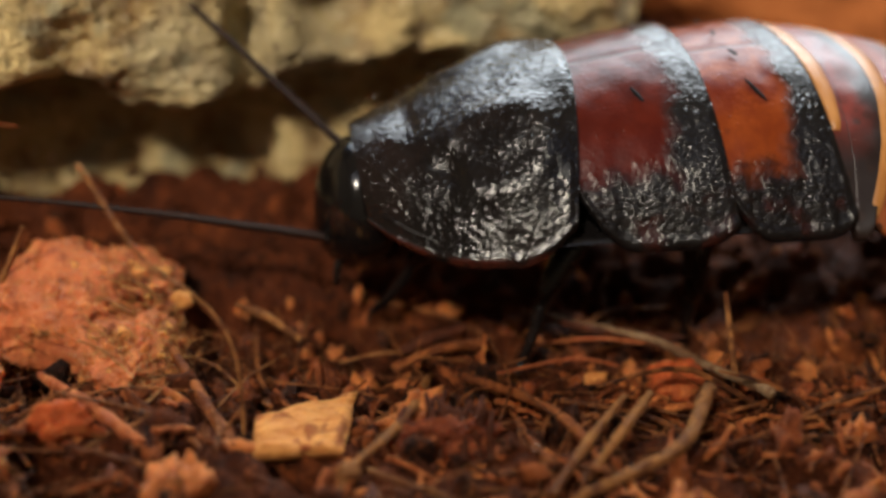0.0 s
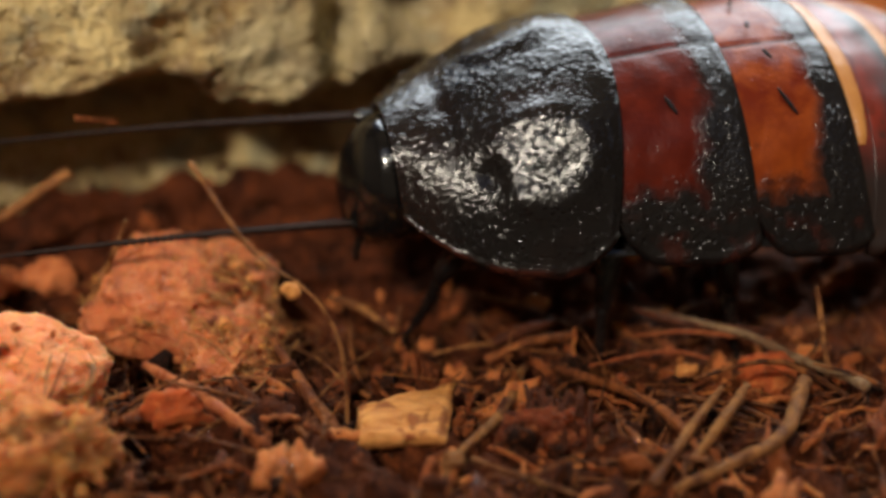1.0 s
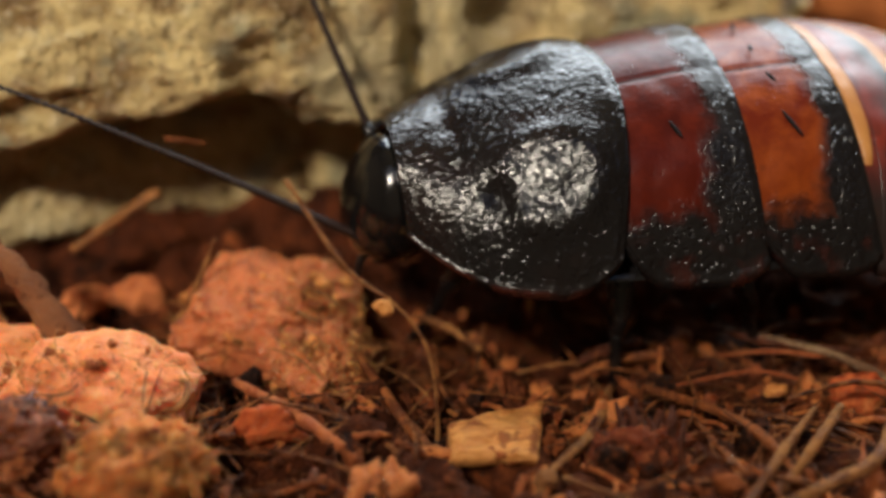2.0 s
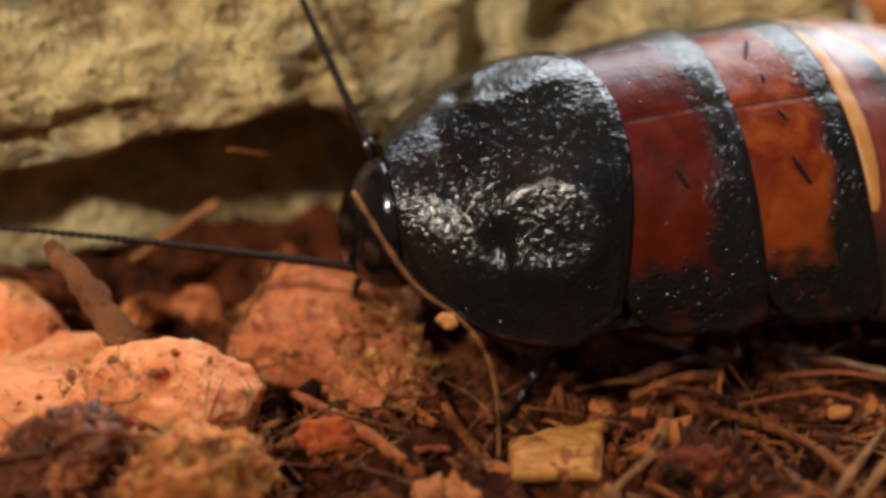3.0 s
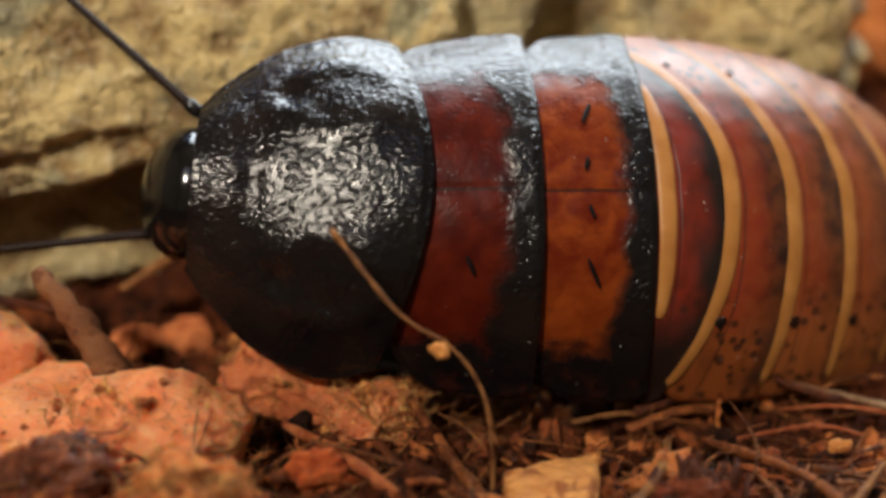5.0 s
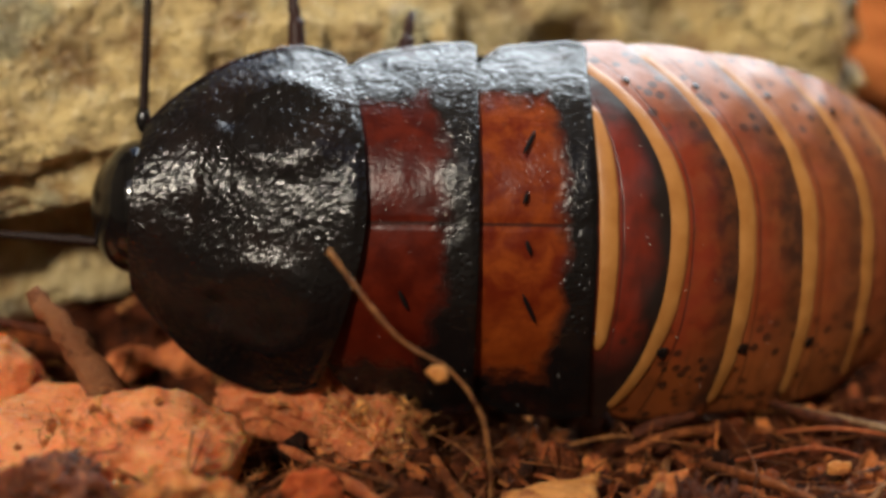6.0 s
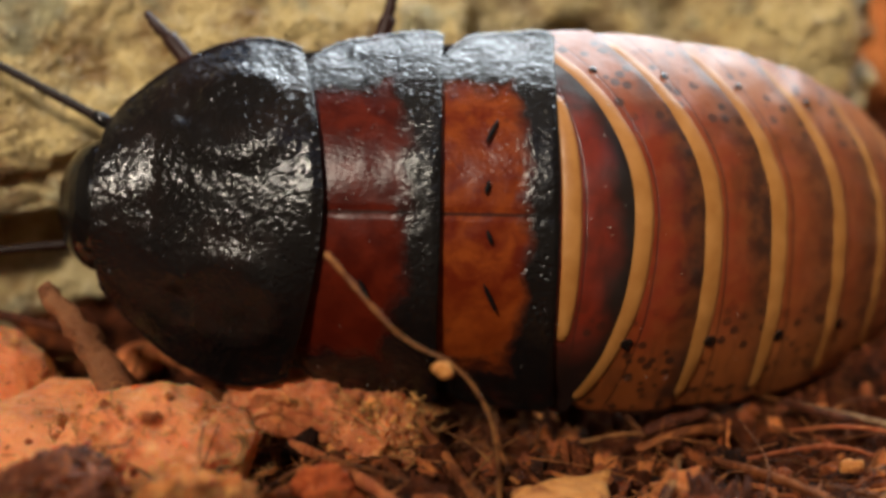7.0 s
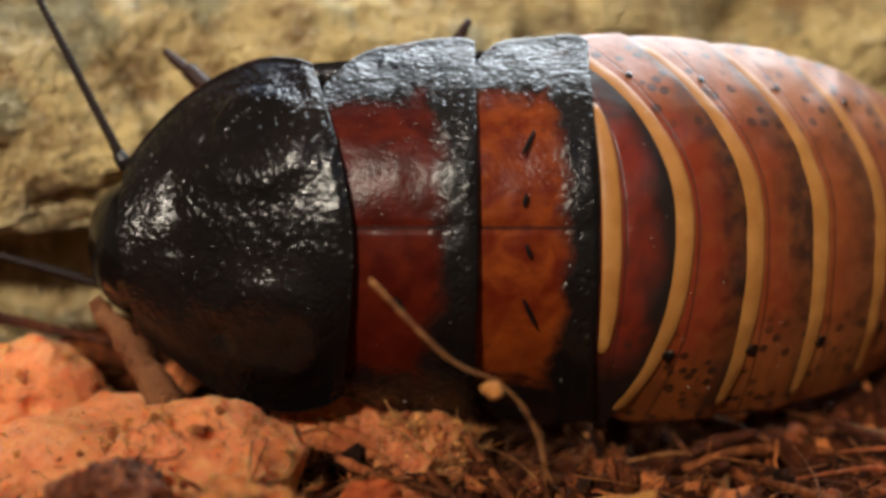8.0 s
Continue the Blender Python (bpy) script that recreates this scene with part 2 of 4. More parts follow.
PEACH = soil_material("peach_peat", (0.46, 0.135, 0.058), (0.60, 0.22, 0.10), (0.68, 0.33, 0.165), 1.2, 0.85, 0.0, 1.0, 0.7)
CLOD = soil_material("wet_coir_clods", (0.024, 0.007, 0.0035), (0.19, 0.047, 0.016), (0.46, 0.15, 0.048), 1.3, 1.0, 0.40, 0.2, 0.6)
DARKLUMP = soil_material("dark_peat", (0.022, 0.007, 0.003), (0.12, 0.030, 0.010), (0.52, 0.17, 0.05), 0.8, 1.2, 0.0, 0.3, 1.1)
BARK = soil_material("red_bark", (0.06, 0.015, 0.006), (0.24, 0.06, 0.021), (0.42, 0.14, 0.055), 1.0, 0.8, 0.3, 0.15, 0.5)
REDLUMP = soil_material("red_crumb", (0.18, 0.032, 0.010), (0.40, 0.085, 0.026), (0.55, 0.18, 0.06), 1.2, 0.8, 0.0, 0.3, 0.5)
PEATHAIR = wood_material("peat_hair", (0.30, 0.11, 0.03), (0.58, 0.30, 0.10), (0.20, 0.06, 0.02), (1, 1, 1), 700.0, 0.45)
CHIP = wood_material("pale_chip", (0.50, 0.18, 0.045), (0.80, 0.38, 0.11), (0.20, 0.045, 0.016), (0.35, 1.5, 1.5), 1500.0)
CHUNK = soil_material("peachy_bark", (0.15, 0.038, 0.015), (0.38, 0.115, 0.046), (0.56, 0.24, 0.11), 1.0, 1.1, 0.0, 0.6, 0.8)
ROOT = wood_material("tan_root", (0.14, 0.05, 0.014), (0.40, 0.175, 0.055), (0.09, 0.026, 0.009), (1, 1, 1), 900.0, 0.5)
REDROOT = wood_material("red_root", (0.04, 0.010, 0.004), (0.13, 0.033, 0.011), (0.045, 0.012, 0.006), (1, 1, 1), 800.0, 0.45)
LEAFBROWN = wood_material("leaf_brown", (0.17, 0.062, 0.025), (0.30, 0.13, 0.056), (0.10, 0.032, 0.012), (1, 1, 1), 300.0, 0.6)
PALEROOT = wood_material("pale_root", (0.18, 0.10, 0.05), (0.34, 0.22, 0.12), (0.13, 0.06, 0.03), (1, 1, 1), 800.0, 0.5)
FIBRE = wood_material("coir_fibre", (0.05, 0.012, 0.003), (0.36, 0.125, 0.034), (0.02, 0.005, 0.002), (1, 1, 1), 700.0, 0.45)
BROWNPEAT = soil_material("golden_peat", (0.16, 0.045, 0.014), (0.46, 0.15, 0.046), (0.68, 0.34, 0.11), 1.6, 1.0, 0.0, 0.6, 0.6)
BANK = soil_material("peat_bank", (0.12, 0.035, 0.012), (0.30, 0.10, 0.035), (0.42, 0.16, 0.06), 0.6, 0.3, 0.0, 0.0, 0.2)
PEATCRUMB = soil_material("peat_crumbs", (0.16, 0.040, 0.013), (0.44, 0.135, 0.048), (0.62, 0.28, 0.10), 1.3, 0.9, 0.5, 0.4, 0.5)
LOG = log_material()
WALL = plain("sky_shield_brown", (0.26, 0.18, 0.105), 0.9)
HUSK = soil_material("husk_shreds", (0.06, 0.016, 0.005), (0.24, 0.064, 0.021), (0.46, 0.155, 0.05), 1.0, 0.8, 0.3, 0.1, 0.35)
WATER = water_material()

# ---------------------------------------------------------------- mesh helpers
def mesh_from(name, verts, faces, material, smooth=True, uvs=None):
    me = bpy.data.meshes.new(name)
    me.from_pydata([tuple(v) for v in verts], [], faces)
    me.materials.append(material)
    if smooth:
        me.polygons.foreach_set("use_smooth", [True] * len(me.polygons))
    if uvs is not None:
        layer = me.uv_layers.new(name="shell")
        index = np.zeros(len(me.loops), dtype=np.int32)
        me.loops.foreach_get("vertex_index", index)
        layer.data.foreach_set("uv", np.asarray(uvs, dtype=np.float32)[index].ravel())
    me.update()
    return me


def part(name, me, parent, label=""):
    """Links a mesh as one part under a thing."""
    ob = new(name, me)
    ob.parent = parent
    if label:
        tagged(ob, label)
    return ob


def wobble(p, scale, amount, octaves=3):
    v = noise.fractal(Vector(p) * scale, 1.0, 2.0, octaves)
    return v * amount


def tube(points, radii, sides=8, knots=6, ridge=0.0, jitter=0.0, seed=0):
    """Vertices and faces of a round root or stalk along a smooth line (millimetres), closed at both ends."""
    pts = [Vector(p) for p in points]
    line = []
    for i in range(len(pts) - 1):
        a, b, c, d = pts[max(i - 1, 0)], pts[i], pts[i + 1], pts[min(i + 2, len(pts) - 1)]
        for k in range(knots):
            t = k / knots
            line.append(0.5 * (2 * b + (c - a) * t + (2 * a - 5 * b + 4 * c - d) * t * t + (3 * b - a - 3 * c + d) * t ** 3))
    line.append(pts[-1])
    n = len(line)
    verts, faces = [], []
    up = Vector((0.31, 0.22, 0.92))
    for i, p in enumerate(line):
        way = (line[min(i + 1, n - 1)] - line[max(i - 1, 0)]).normalized()
        side = way.cross(up).normalized()
        over = side.cross(way)
        f = i / (n - 1) * (len(radii) - 1)
        k = min(int(f), len(radii) - 2)
        r = radii[k] + (radii[k + 1] - radii[k]) * (f - k)
        if ridge:
            r *= 1 + (ridge if i % 2 else -ridge)
        for j in range(sides):
            a = 2 * math.pi * j / sides
            q = p + (side * math.cos(a) + over * math.sin(a)) * r
            if jitter:
                q += (q - p) * wobble(q + Vector((seed * 7.3, 0, 0)), 1.1, jitter, 2)
            verts.append(q * MM)
    for i in range(n - 1):
        for j in range(sides):
            k = (j + 1) % sides
            faces.append((i * sides + j, i * sides + k, (i + 1) * sides + k, (i + 1) * sides + j))
    faces.append(tuple(range(sides))[::-1])
    faces.append(tuple((n - 1) * sides + j for j in range(sides)))
    return verts, faces


def ball(radius, detail=3):
    """Unit-like icosphere vertices and faces, scaled by a radius triple."""
    bm = bmesh.new()
    bmesh.ops.create_icosphere(bm, subdivisions=detail, radius=1.0)
    verts = [Vector((v.co.x * radius[0], v.co.y * radius[1], v.co.z * radius[2])) for v in bm.verts]
    faces = [tuple(v.index for v in f.verts) for f in bm.faces]
    bm.free()
    return verts, faces


def closed_sheet(name, outer, inner, material, uv):
    """A plate from two grids of points (rows x columns, millimetres): top, underside and rim."""
    rows, cols = len(outer), len(outer[0])
    verts = [p * MM for r in outer for p in r] + [p * MM for r in inner for p in r]
    uvs = [q for r in uv for q in r] * 2
    base = rows * cols
    faces = []
    for i in range(rows - 1):
        for j in range(cols - 1):
            a, b, c, d = i * cols + j, i * cols + j + 1, (i + 1) * cols + j + 1, (i + 1) * cols + j
            faces.append((a, d, c, b))
            faces.append((base + a, base + b, base + c, base + d))
    ring = [j for j in range(cols)] + [i * cols + cols - 1 for i in range(1, rows)]
    ring += [(rows - 1) * cols + j for j in range(cols - 2, -1, -1)] + [i * cols for i in range(rows - 2, 0, -1)]
    for k, a in enumerate(ring):
        b = ring[(k + 1) % len(ring)]
        faces.append((a, b, base + b, base + a))
    return mesh_from(name, verts, faces, material, True, uvs)


# ---------------------------------------------------------------- ground
def smooth01(x):
    x = min(max(x, 0.0), 1.0)
    return x * x * (3 - 2 * x)


def ground_height(x, y):
    z = -4.0 + 4.5 / (1 + math.exp(min((y + 10.0 + 3.0 * smooth01((x + 2) / 6)) / 2.0, 50)))
    # a hollow along the insect's way
    z -= 1.9 * smooth01((x + 4) / 5) * smooth01((46 - x) / 6) * smooth01((y + 7.5) / 2.5) * smooth01((6 - y) / 4)
    near = math.exp(-(x / 90) ** 2 - ((y + 5) / 70) ** 2)
    z += near * (wobble((x, y, 0), 0.16, 1.0) + wobble((x, y, 7), 0.5, 0.9) - 2.0 * smooth01(wobble((x, y, 21), 0.42, 2.6)) + abs(wobble((x, y, 3), 1.3, 0.5)))
    return z


def spread(lo, hi, step, far, growth):
    out = list(np.arange(lo, hi + 1e-6, step))
    d, lo_side, hi_side = step, [], []
    a, b = lo, hi
    while b < far:
        d *= growth
        a, b = a - d, b + d
        lo_side.append(a)
        hi_side.append(b)
    return lo_side[::-1] + out + hi_side


def build_ground():
    xs, ys = spread(-52, 58, 0.55, 400, 1.3), spread(-40, 30, 0.55, 400, 1.3)
    verts = [Vector((x, y, ground_height(x, y))) * MM for y in ys for x in xs]
    w = len(xs)
    faces = [(j * w + i, j * w + i + 1, (j + 1) * w + i + 1, (j + 1) * w + i) for j in range(len(ys) - 1) for i in range(w - 1)]
    ob = new("ground", mesh_from("ground", verts, faces, SOIL))
    tagged(ob, "moist red-brown coconut coir soil with dark hollows", "soil", kind="structure")


def build_sky_shield():
    """Unseen plain walls and lid added round the soil bed to block sky light, with a wide window behind the log and an
    opening in the lid.
    """
    def block(name, x0, x1, y0, y1, z0, z1):
        bm = bmesh.new()
        bmesh.ops.create_cube(bm, size=1.0)
        for v in bm.verts:
            v.co = Vector(((x0 + x1) / 2 + v.co.x * (x1 - x0), (y0 + y1) / 2 + v.co.y * (y1 - y0), (z0 + z1) / 2 + v.co.z * (z1 - z0)))
        me = bpy.data.meshes.new(name)
        bm.to_mesh(me)
        bm.free()
        me.materials.append(WALL)
        tagged(new(name, me), "plain dull brown wall added out of view to block sky light" if "wall" in name else "plain dull brown lid added out of view to block sky light", "wall" if "wall" in name else "ceiling", kind="structure")
    k = 0.15
    for name, x0, x1, y0, y1, z0, z1 in (
            ("wall_south", -2.2, 2.2, -2.4, -2.2, -0.1, 2.4), ("wall_west", -2.4, -2.2, -2.4, 1.8, -0.1, 2.4), ("wall_east", 2.2, 2.4, -2.4, 1.8, -0.1, 2.4),
            ("wall_north_low", -2.2, 2.2, 1.6, 1.8, -0.1, 0.45), ("wall_north_high", -2.2, 2.2, 1.6, 1.8, 2.1, 2.4),
            ("wall_north_west", -2.2, -1.0, 1.6, 1.8, 0.45, 2.1), ("wall_north_east", 1.6, 2.2, 1.6, 1.8, 0.45, 2.1),
            ("ceiling", -2.4, 2.4, -0.55, 1.8, 2.4, 2.6), ("ceiling", -2.4, 2.4, -2.4, -1.8, 2.4, 2.6),
            ("ceiling", -2.4, -1.6, -1.8, -0.55, 2.4, 2.6), ("ceiling", 1.3, 2.4, -1.8, -0.55, 2.4, 2.6)):
        block(name, x0 * k, x1 * k, y0 * k, y1 * k, z0 * k, z1 * k)


def crumb_shapes(count, detail=2):
    out = []
    for k in range(count):
        verts, faces = ball((1, random.uniform(0.6, 0.95), random.uniform(0.4, 0.75)), detail)
        verts = [Vector((v.x, v.y * 0.8, v.z)) * (1 + wobble(v + Vector((k * 5.1, 0, 0)), 1.5, 0.75, 3) - abs(wobble(v + Vector((k * 2.7, 3, 0)), 2.6, 0.4, 2))) for v in verts]
        out.append((verts, faces))
    return out


def build_crumbs():
    shapes = crumb_shapes(9)
    verts, faces = [], []
    for k in range(2400):
        x = random.uniform(-46, 50)
        y = random.uniform(-31, -4) if random.random() < 0.75 else random.uniform(-4, 45)
        size = 0.15 + 1.3 * random.random() ** 3
        z = ground_height(x, y) + size * random.uniform(-0.25, 0.35)
        m = Euler([random.uniform(0, 6.28) for _ in range(3)]).to_matrix()
        vs, fs = random.choice(shapes)
        base = len(verts)
        verts += [((m @ v) * size + Vector((x, y, z))) * MM for v in vs]
        faces += [tuple(base + i for i in f) for f in fs]
    ob = new("soil_crumbs", mesh_from("soil_crumbs", verts, faces, CRUMB))
    tagged(ob, "loose damp red-brown coir crumbs on the soil", "soil crumbs", kind="stuff")


# stretches of the bed that larger clods leave free: x from, x to, y from, y to
KEEP_CLEAR = ((0.5, 10.5, -21, -11.5), (-25, -9, -20, -6), (-15, 1, -16, 8), (10, 33, -24, -14), (21, 26, -15, -10))


def build_clods():
    """Middle-sized wet coir clods between the crumbs."""
    shapes = crumb_shapes(12, 3)
    verts, faces = [], []
    for k in range(430):
        x, y = random.uniform(-44, 48), random.uniform(-28, 6)
        size = random.uniform(0.5, 1.5) if y > -12 else random.uniform(0.5, 1.9)
        if y > -5.5:
            size *= 0.6
        if any(a < x < b and c < y < d for a, b, c, d in KEEP_CLEAR):
            continue
        z = ground_height(x, y) + size * random.uniform(-0.1, 0.3)
        m = Euler([random.uniform(0, 6.28) for _ in range(3)]).to_matrix()
        vs, fs = random.choice(shapes)
        base = len(verts)
        for v in vs:
            q = v * (1 + wobble(v + Vector((k, 0, 0)), 3.5, 0.34, 3) + abs(noise.noise(v * 9.0 + Vector((k, 0, 0)))) * 0.22)
            verts.append(((m @ q) * size + Vector((x, y, z))) * MM)
        faces += [tuple(base + i for i in f) for f in fs]
    ob = new("coir_clods", mesh_from("coir_clods", verts, faces, CLOD))
    tagged(ob, "wet reddish coir clods scattered over the soil", "clods", kind="stuff")


def build_fibres():
    verts, faces = [], []
    for k in range(900):
        x = random.uniform(-44, 48)
        y = random.uniform(-30, 3.0)
        z = ground_height(x, y) + random.uniform(0.0, 0.9)
        length = 2.5 + 11.0 * random.random() ** 1.6
        a = random.uniform(0, math.pi * 2)
        lift = random.uniform(-0.25, 0.45)
        bend = random.uniform(-0.5, 0.5) * length
        way = Vector((math.cos(a), math.sin(a) * 0.8, lift))
        side = Vector((-math.sin(a), math.cos(a), random.uniform(-0.5, 0.5)))
        p = Vector((x, y, z))
        pts = [p - way * length * 0.5, p + side * bend * 0.5, p + way * length * 0.5]
        r = random.choice((0.025, 0.03, 0.035, 0.04, 0.05, 0.06, 0.08, 0.13)) * (0.6 + 0.07 * length)
        if 1 < x < 10 and -23 < y < -13:
            continue
        vs, fs = tube(pts, [r, r * 1.1, r * 0.5], 5, 4)
        base = len(verts)
        verts += vs
        faces += [tuple(base + i for i in f) for f in fs]
    ob = new("coir_fibres", mesh_from("coir_fibres", verts, faces, FIBRE))
    tagged(ob, "tangled thin tan and red-brown coir fibres on the soil", "fibres", kind="stuff")


def build_flakes():
    """Short flat shreds of coir husk lying at all angles."""
    verts, faces = [], []
    for k in range(460):
        x, y = random.uniform(-42, 46), random.uniform(-27, -3)
        p = Vector((x, y, ground_height(x, y) + random.uniform(0.0, 0.7)))
        m = Euler((random.uniform(-0.7, 0.7), random.uniform(-0.7, 0.7), random.uniform(0, 6.28))).to_matrix()
        length, width, thick = random.uniform(0.8, 3.2), random.uniform(0.25, 0.9), random.uniform(0.08, 0.25)
        base, n = len(verts), 6
        for i in range(n + 1):
            f = i / n
            w = width * (0.35 + 0.65 * math.sin(math.pi * (0.12 + 0.76 * f))) * random.uniform(0.7, 1.15)
            c = Vector(((f - 0.5) * length, random.uniform(-0.08, 0.08), 0.25 * math.sin(f * 3 + k)))
            for a, b in ((-w, 0), (0, thick), (w, 0), (0, -thick)):
                verts.append((m @ (c + Vector((0, a * 0.5, b))) + p) * MM)
        for i in range(n):
            for j in range(4):
                q = (j + 1) % 4
                faces.append((base + i * 4 + j, base + i * 4 + q, base + (i + 1) * 4 + q, base + (i + 1) * 4 + j))
        faces.append((base + 3, base + 2, base + 1, base))
        faces.append(tuple(base + n * 4 + j for j in range(4)))
    ob = new("coir_flakes", mesh_from("coir_flakes", verts, faces, HUSK))
    tagged(ob, "shredded reddish coconut husk flakes on the soil", "husk flakes", kind="stuff")


# ---------------------------------------------------------------- log
def log_face(x):
    return 11.5 + 0.22 * (x + 20)


# dents in the face: x, z, half width, half height, depth in millimetres
DENTS = [(-29.0, 2.6, 12.0, 3.8, 5.0), (-15.5, -0.8, 7.5, 4.0, 7.5), (-12.0, -0.8, 5.5, 2.8, 4.5), (-18.0, 2.2, 8.5, 4.4, 6.5), (-11.0, 3.0, 5.0, 5.5, 5.0), (-13.0, 6.0, 3.0, 2.2, 3.0), (2.4, 12.0, 1.2, 6.0, 4.0), (9.9, 12.5, 3.2, 4.0, 7.0),
         (-10.0, 11.0, 1.8, 2.0, 2.5), (-31.5, 8.0, 2.6, 1.6, 2.0), (12.0, 2.0, 12.0, 4.5, 5.0), (-3.0, -1.0, 7.0, 4.0, 6.0), (-25.0, 9.8, 3.4, 1.2, 1.6), (20.0, 17.0, 4.0, 3.0, 3.0)]


def build_log():
    cz, radius = 7.0, 17.0
    xs = list(np.arange(-75, 37.01, 0.55))
    angles = list(np.arange(-68, 72, 0.95)) + list(np.arange(72, 292, 7.0))
    verts, faces = [], []
    for x in xs:
        end = smooth01((x - 32.0) / 4.5)
        for a in angles:
            r = radians(a)
            out = Vector((0.0, -math.cos(r), math.sin(r)))
            p = Vector((x, log_face(x) + radius, cz)) + out * radius
            d = wobble(p, 0.05, 2.2) + wobble(p, 0.17, 1.0) + wobble((p.x * 0.6, p.y, p.z), 0.55, 0.6) + wobble(p, 1.5, 0.34)
            if out.y < 0:
                for dx, dz, w, h, depth in DENTS:
                    q = ((p.x - dx) / w) ** 2 + ((p.z - dz) / h) ** 2
                    if q < 6:
                        d -= depth * math.exp(-q * q * 0.8)
            # ragged broken end
            d -= end * (9 + wobble((p.x, p.y, p.z), 0.3, 6))
            verts.append((p + out * d) * MM)
    n = len(angles)
    for i in range(len(xs) - 1):
        for j in range(n):
            k = (j + 1) % n
            faces.append((i * n + j, (i + 1) * n + j, (i + 1) * n + k, i * n + k))
    faces.append(tuple(range(n)))
    faces.append(tuple((len(xs) - 1) * n + j for j in range(n))[::-1])
    ob = new("log", mesh_from("log", verts, faces, LOG))
    tagged(ob, "weathered yellow-brown rotting log with cracks, lying on soil", "log")


# ---------------------------------------------------------------- lumps, chips and roots
def lump(name, center, radius, material, label, category, rough=0.22, detail=5, seed=0, turn=(0, 0, 0), fine=0.06, grain=0.0, dents=()):
    """A crumbly lump. dents: direction, width and depth of holes in it, as shares of its size."""
    verts, faces = ball((1, 1, 1), detail)
    m = Euler([radians(a) for a in turn]).to_matrix()
    c = Vector(center)
    out = []
    for v in verts:
        q = v + Vector((seed * 3.7, 0, 0))
        g = 1 + wobble(q, 1.1, rough, 4) + wobble(q, 5.0, fine, 3) + abs(wobble(q, 12.0, fine * 0.5, 2))
        if grain:
            g += abs(wobble(q, 17.0, grain, 2)) - grain * 0.8 * max(0.0, noise.noise(q * 34.0))
        for way, wide, deep in dents:
            g -= deep * math.exp(-((v - Vector(way)).length / wide) ** 4)
        out.append((m @ Vector((v.x * radius[0], v.y * radius[1], v.z * radius[2])) * g))
    ob = new(name, mesh_from(name, [v * MM for v in out], faces, material))
    ob.location = c * MM
    return tagged(ob, label, category)


def dress(ob, radius, crumbs, hairs):
    """Loose crumbs and curled hairs that cling to a lump, as two parts of it."""
    shapes = crumb_shapes(8)
    verts, faces = [], []
    for k in range(crumbs):
        a, e = random.uniform(math.pi * 0.85, math.pi * 2.15), math.asin(random.uniform(-0.35, 1.0))
        out = Vector((math.cos(a) * math.cos(e), math.sin(a) * math.cos(e), math.sin(e)))
        size = 0.10 + 0.55 * random.random() ** 3
        p = Vector((out.x * radius[0], out.y * radius[1], out.z * radius[2])) + out * random.uniform(-0.1, 0.3)
        m = Euler([random.uniform(0, 6.28) for _ in range(3)]).to_matrix()
        vs, fs = random.choice(shapes)
        base = len(verts)
        verts += [((m @ v) * size + p) * MM for v in vs]
        faces += [tuple(base + i for i in f) for f in fs]
    part("crumb_crust", mesh_from("crumb_crust", verts, faces, PEATCRUMB), ob, "loose golden and orange crumbs")
    verts, faces = [], []
    for k in range(hairs):
        a, e = random.uniform(math.pi * 0.9, math.pi * 2.1), random.uniform(0.05, 1.3)
        out = Vector((math.cos(a) * math.cos(e), math.sin(a) * math.cos(e), math.sin(e)))
        p = Vector((out.x * radius[0], out.y * radius[1], out.z * radius[2]))
        length = 0.4 + 2.6 * random.random() ** 2
        t = Vector((random.uniform(-1, 1), random.uniform(-1, 1), random.uniform(-0.6, 0.8)))
        q = Vector((random.uniform(-1, 1), random.uniform(-1, 1), random.uniform(-1, 1)))
        r = random.uniform(0.015, 0.045)
        vs, fs = tube([p, p + t * length * 0.5 + out * 0.25, p + t * length * 0.6 + q * length * 0.35], [r, r, r * 0.6], 5, 4)
        base = len(verts)
        verts += vs
        faces += [tuple(base + i for i in f) for f in fs]
    part("hair_fuzz", mesh_from("hair_fuzz", verts, faces, PEATHAIR), ob, "short curled yellowish hairs")


def root(name, points, radii, material, label, category="root", group="", jitter=0.35, sides=8, seed=0):
    base = Vector(points[0])
    vs, fs = tube([Vector(p) - base for p in points], radii, sides, 7, 0, jitter, seed)
    ob = new(name, mesh_from(name, vs, fs, material))
    ob.location = base * MM
    return tagged(ob, label, category, group)


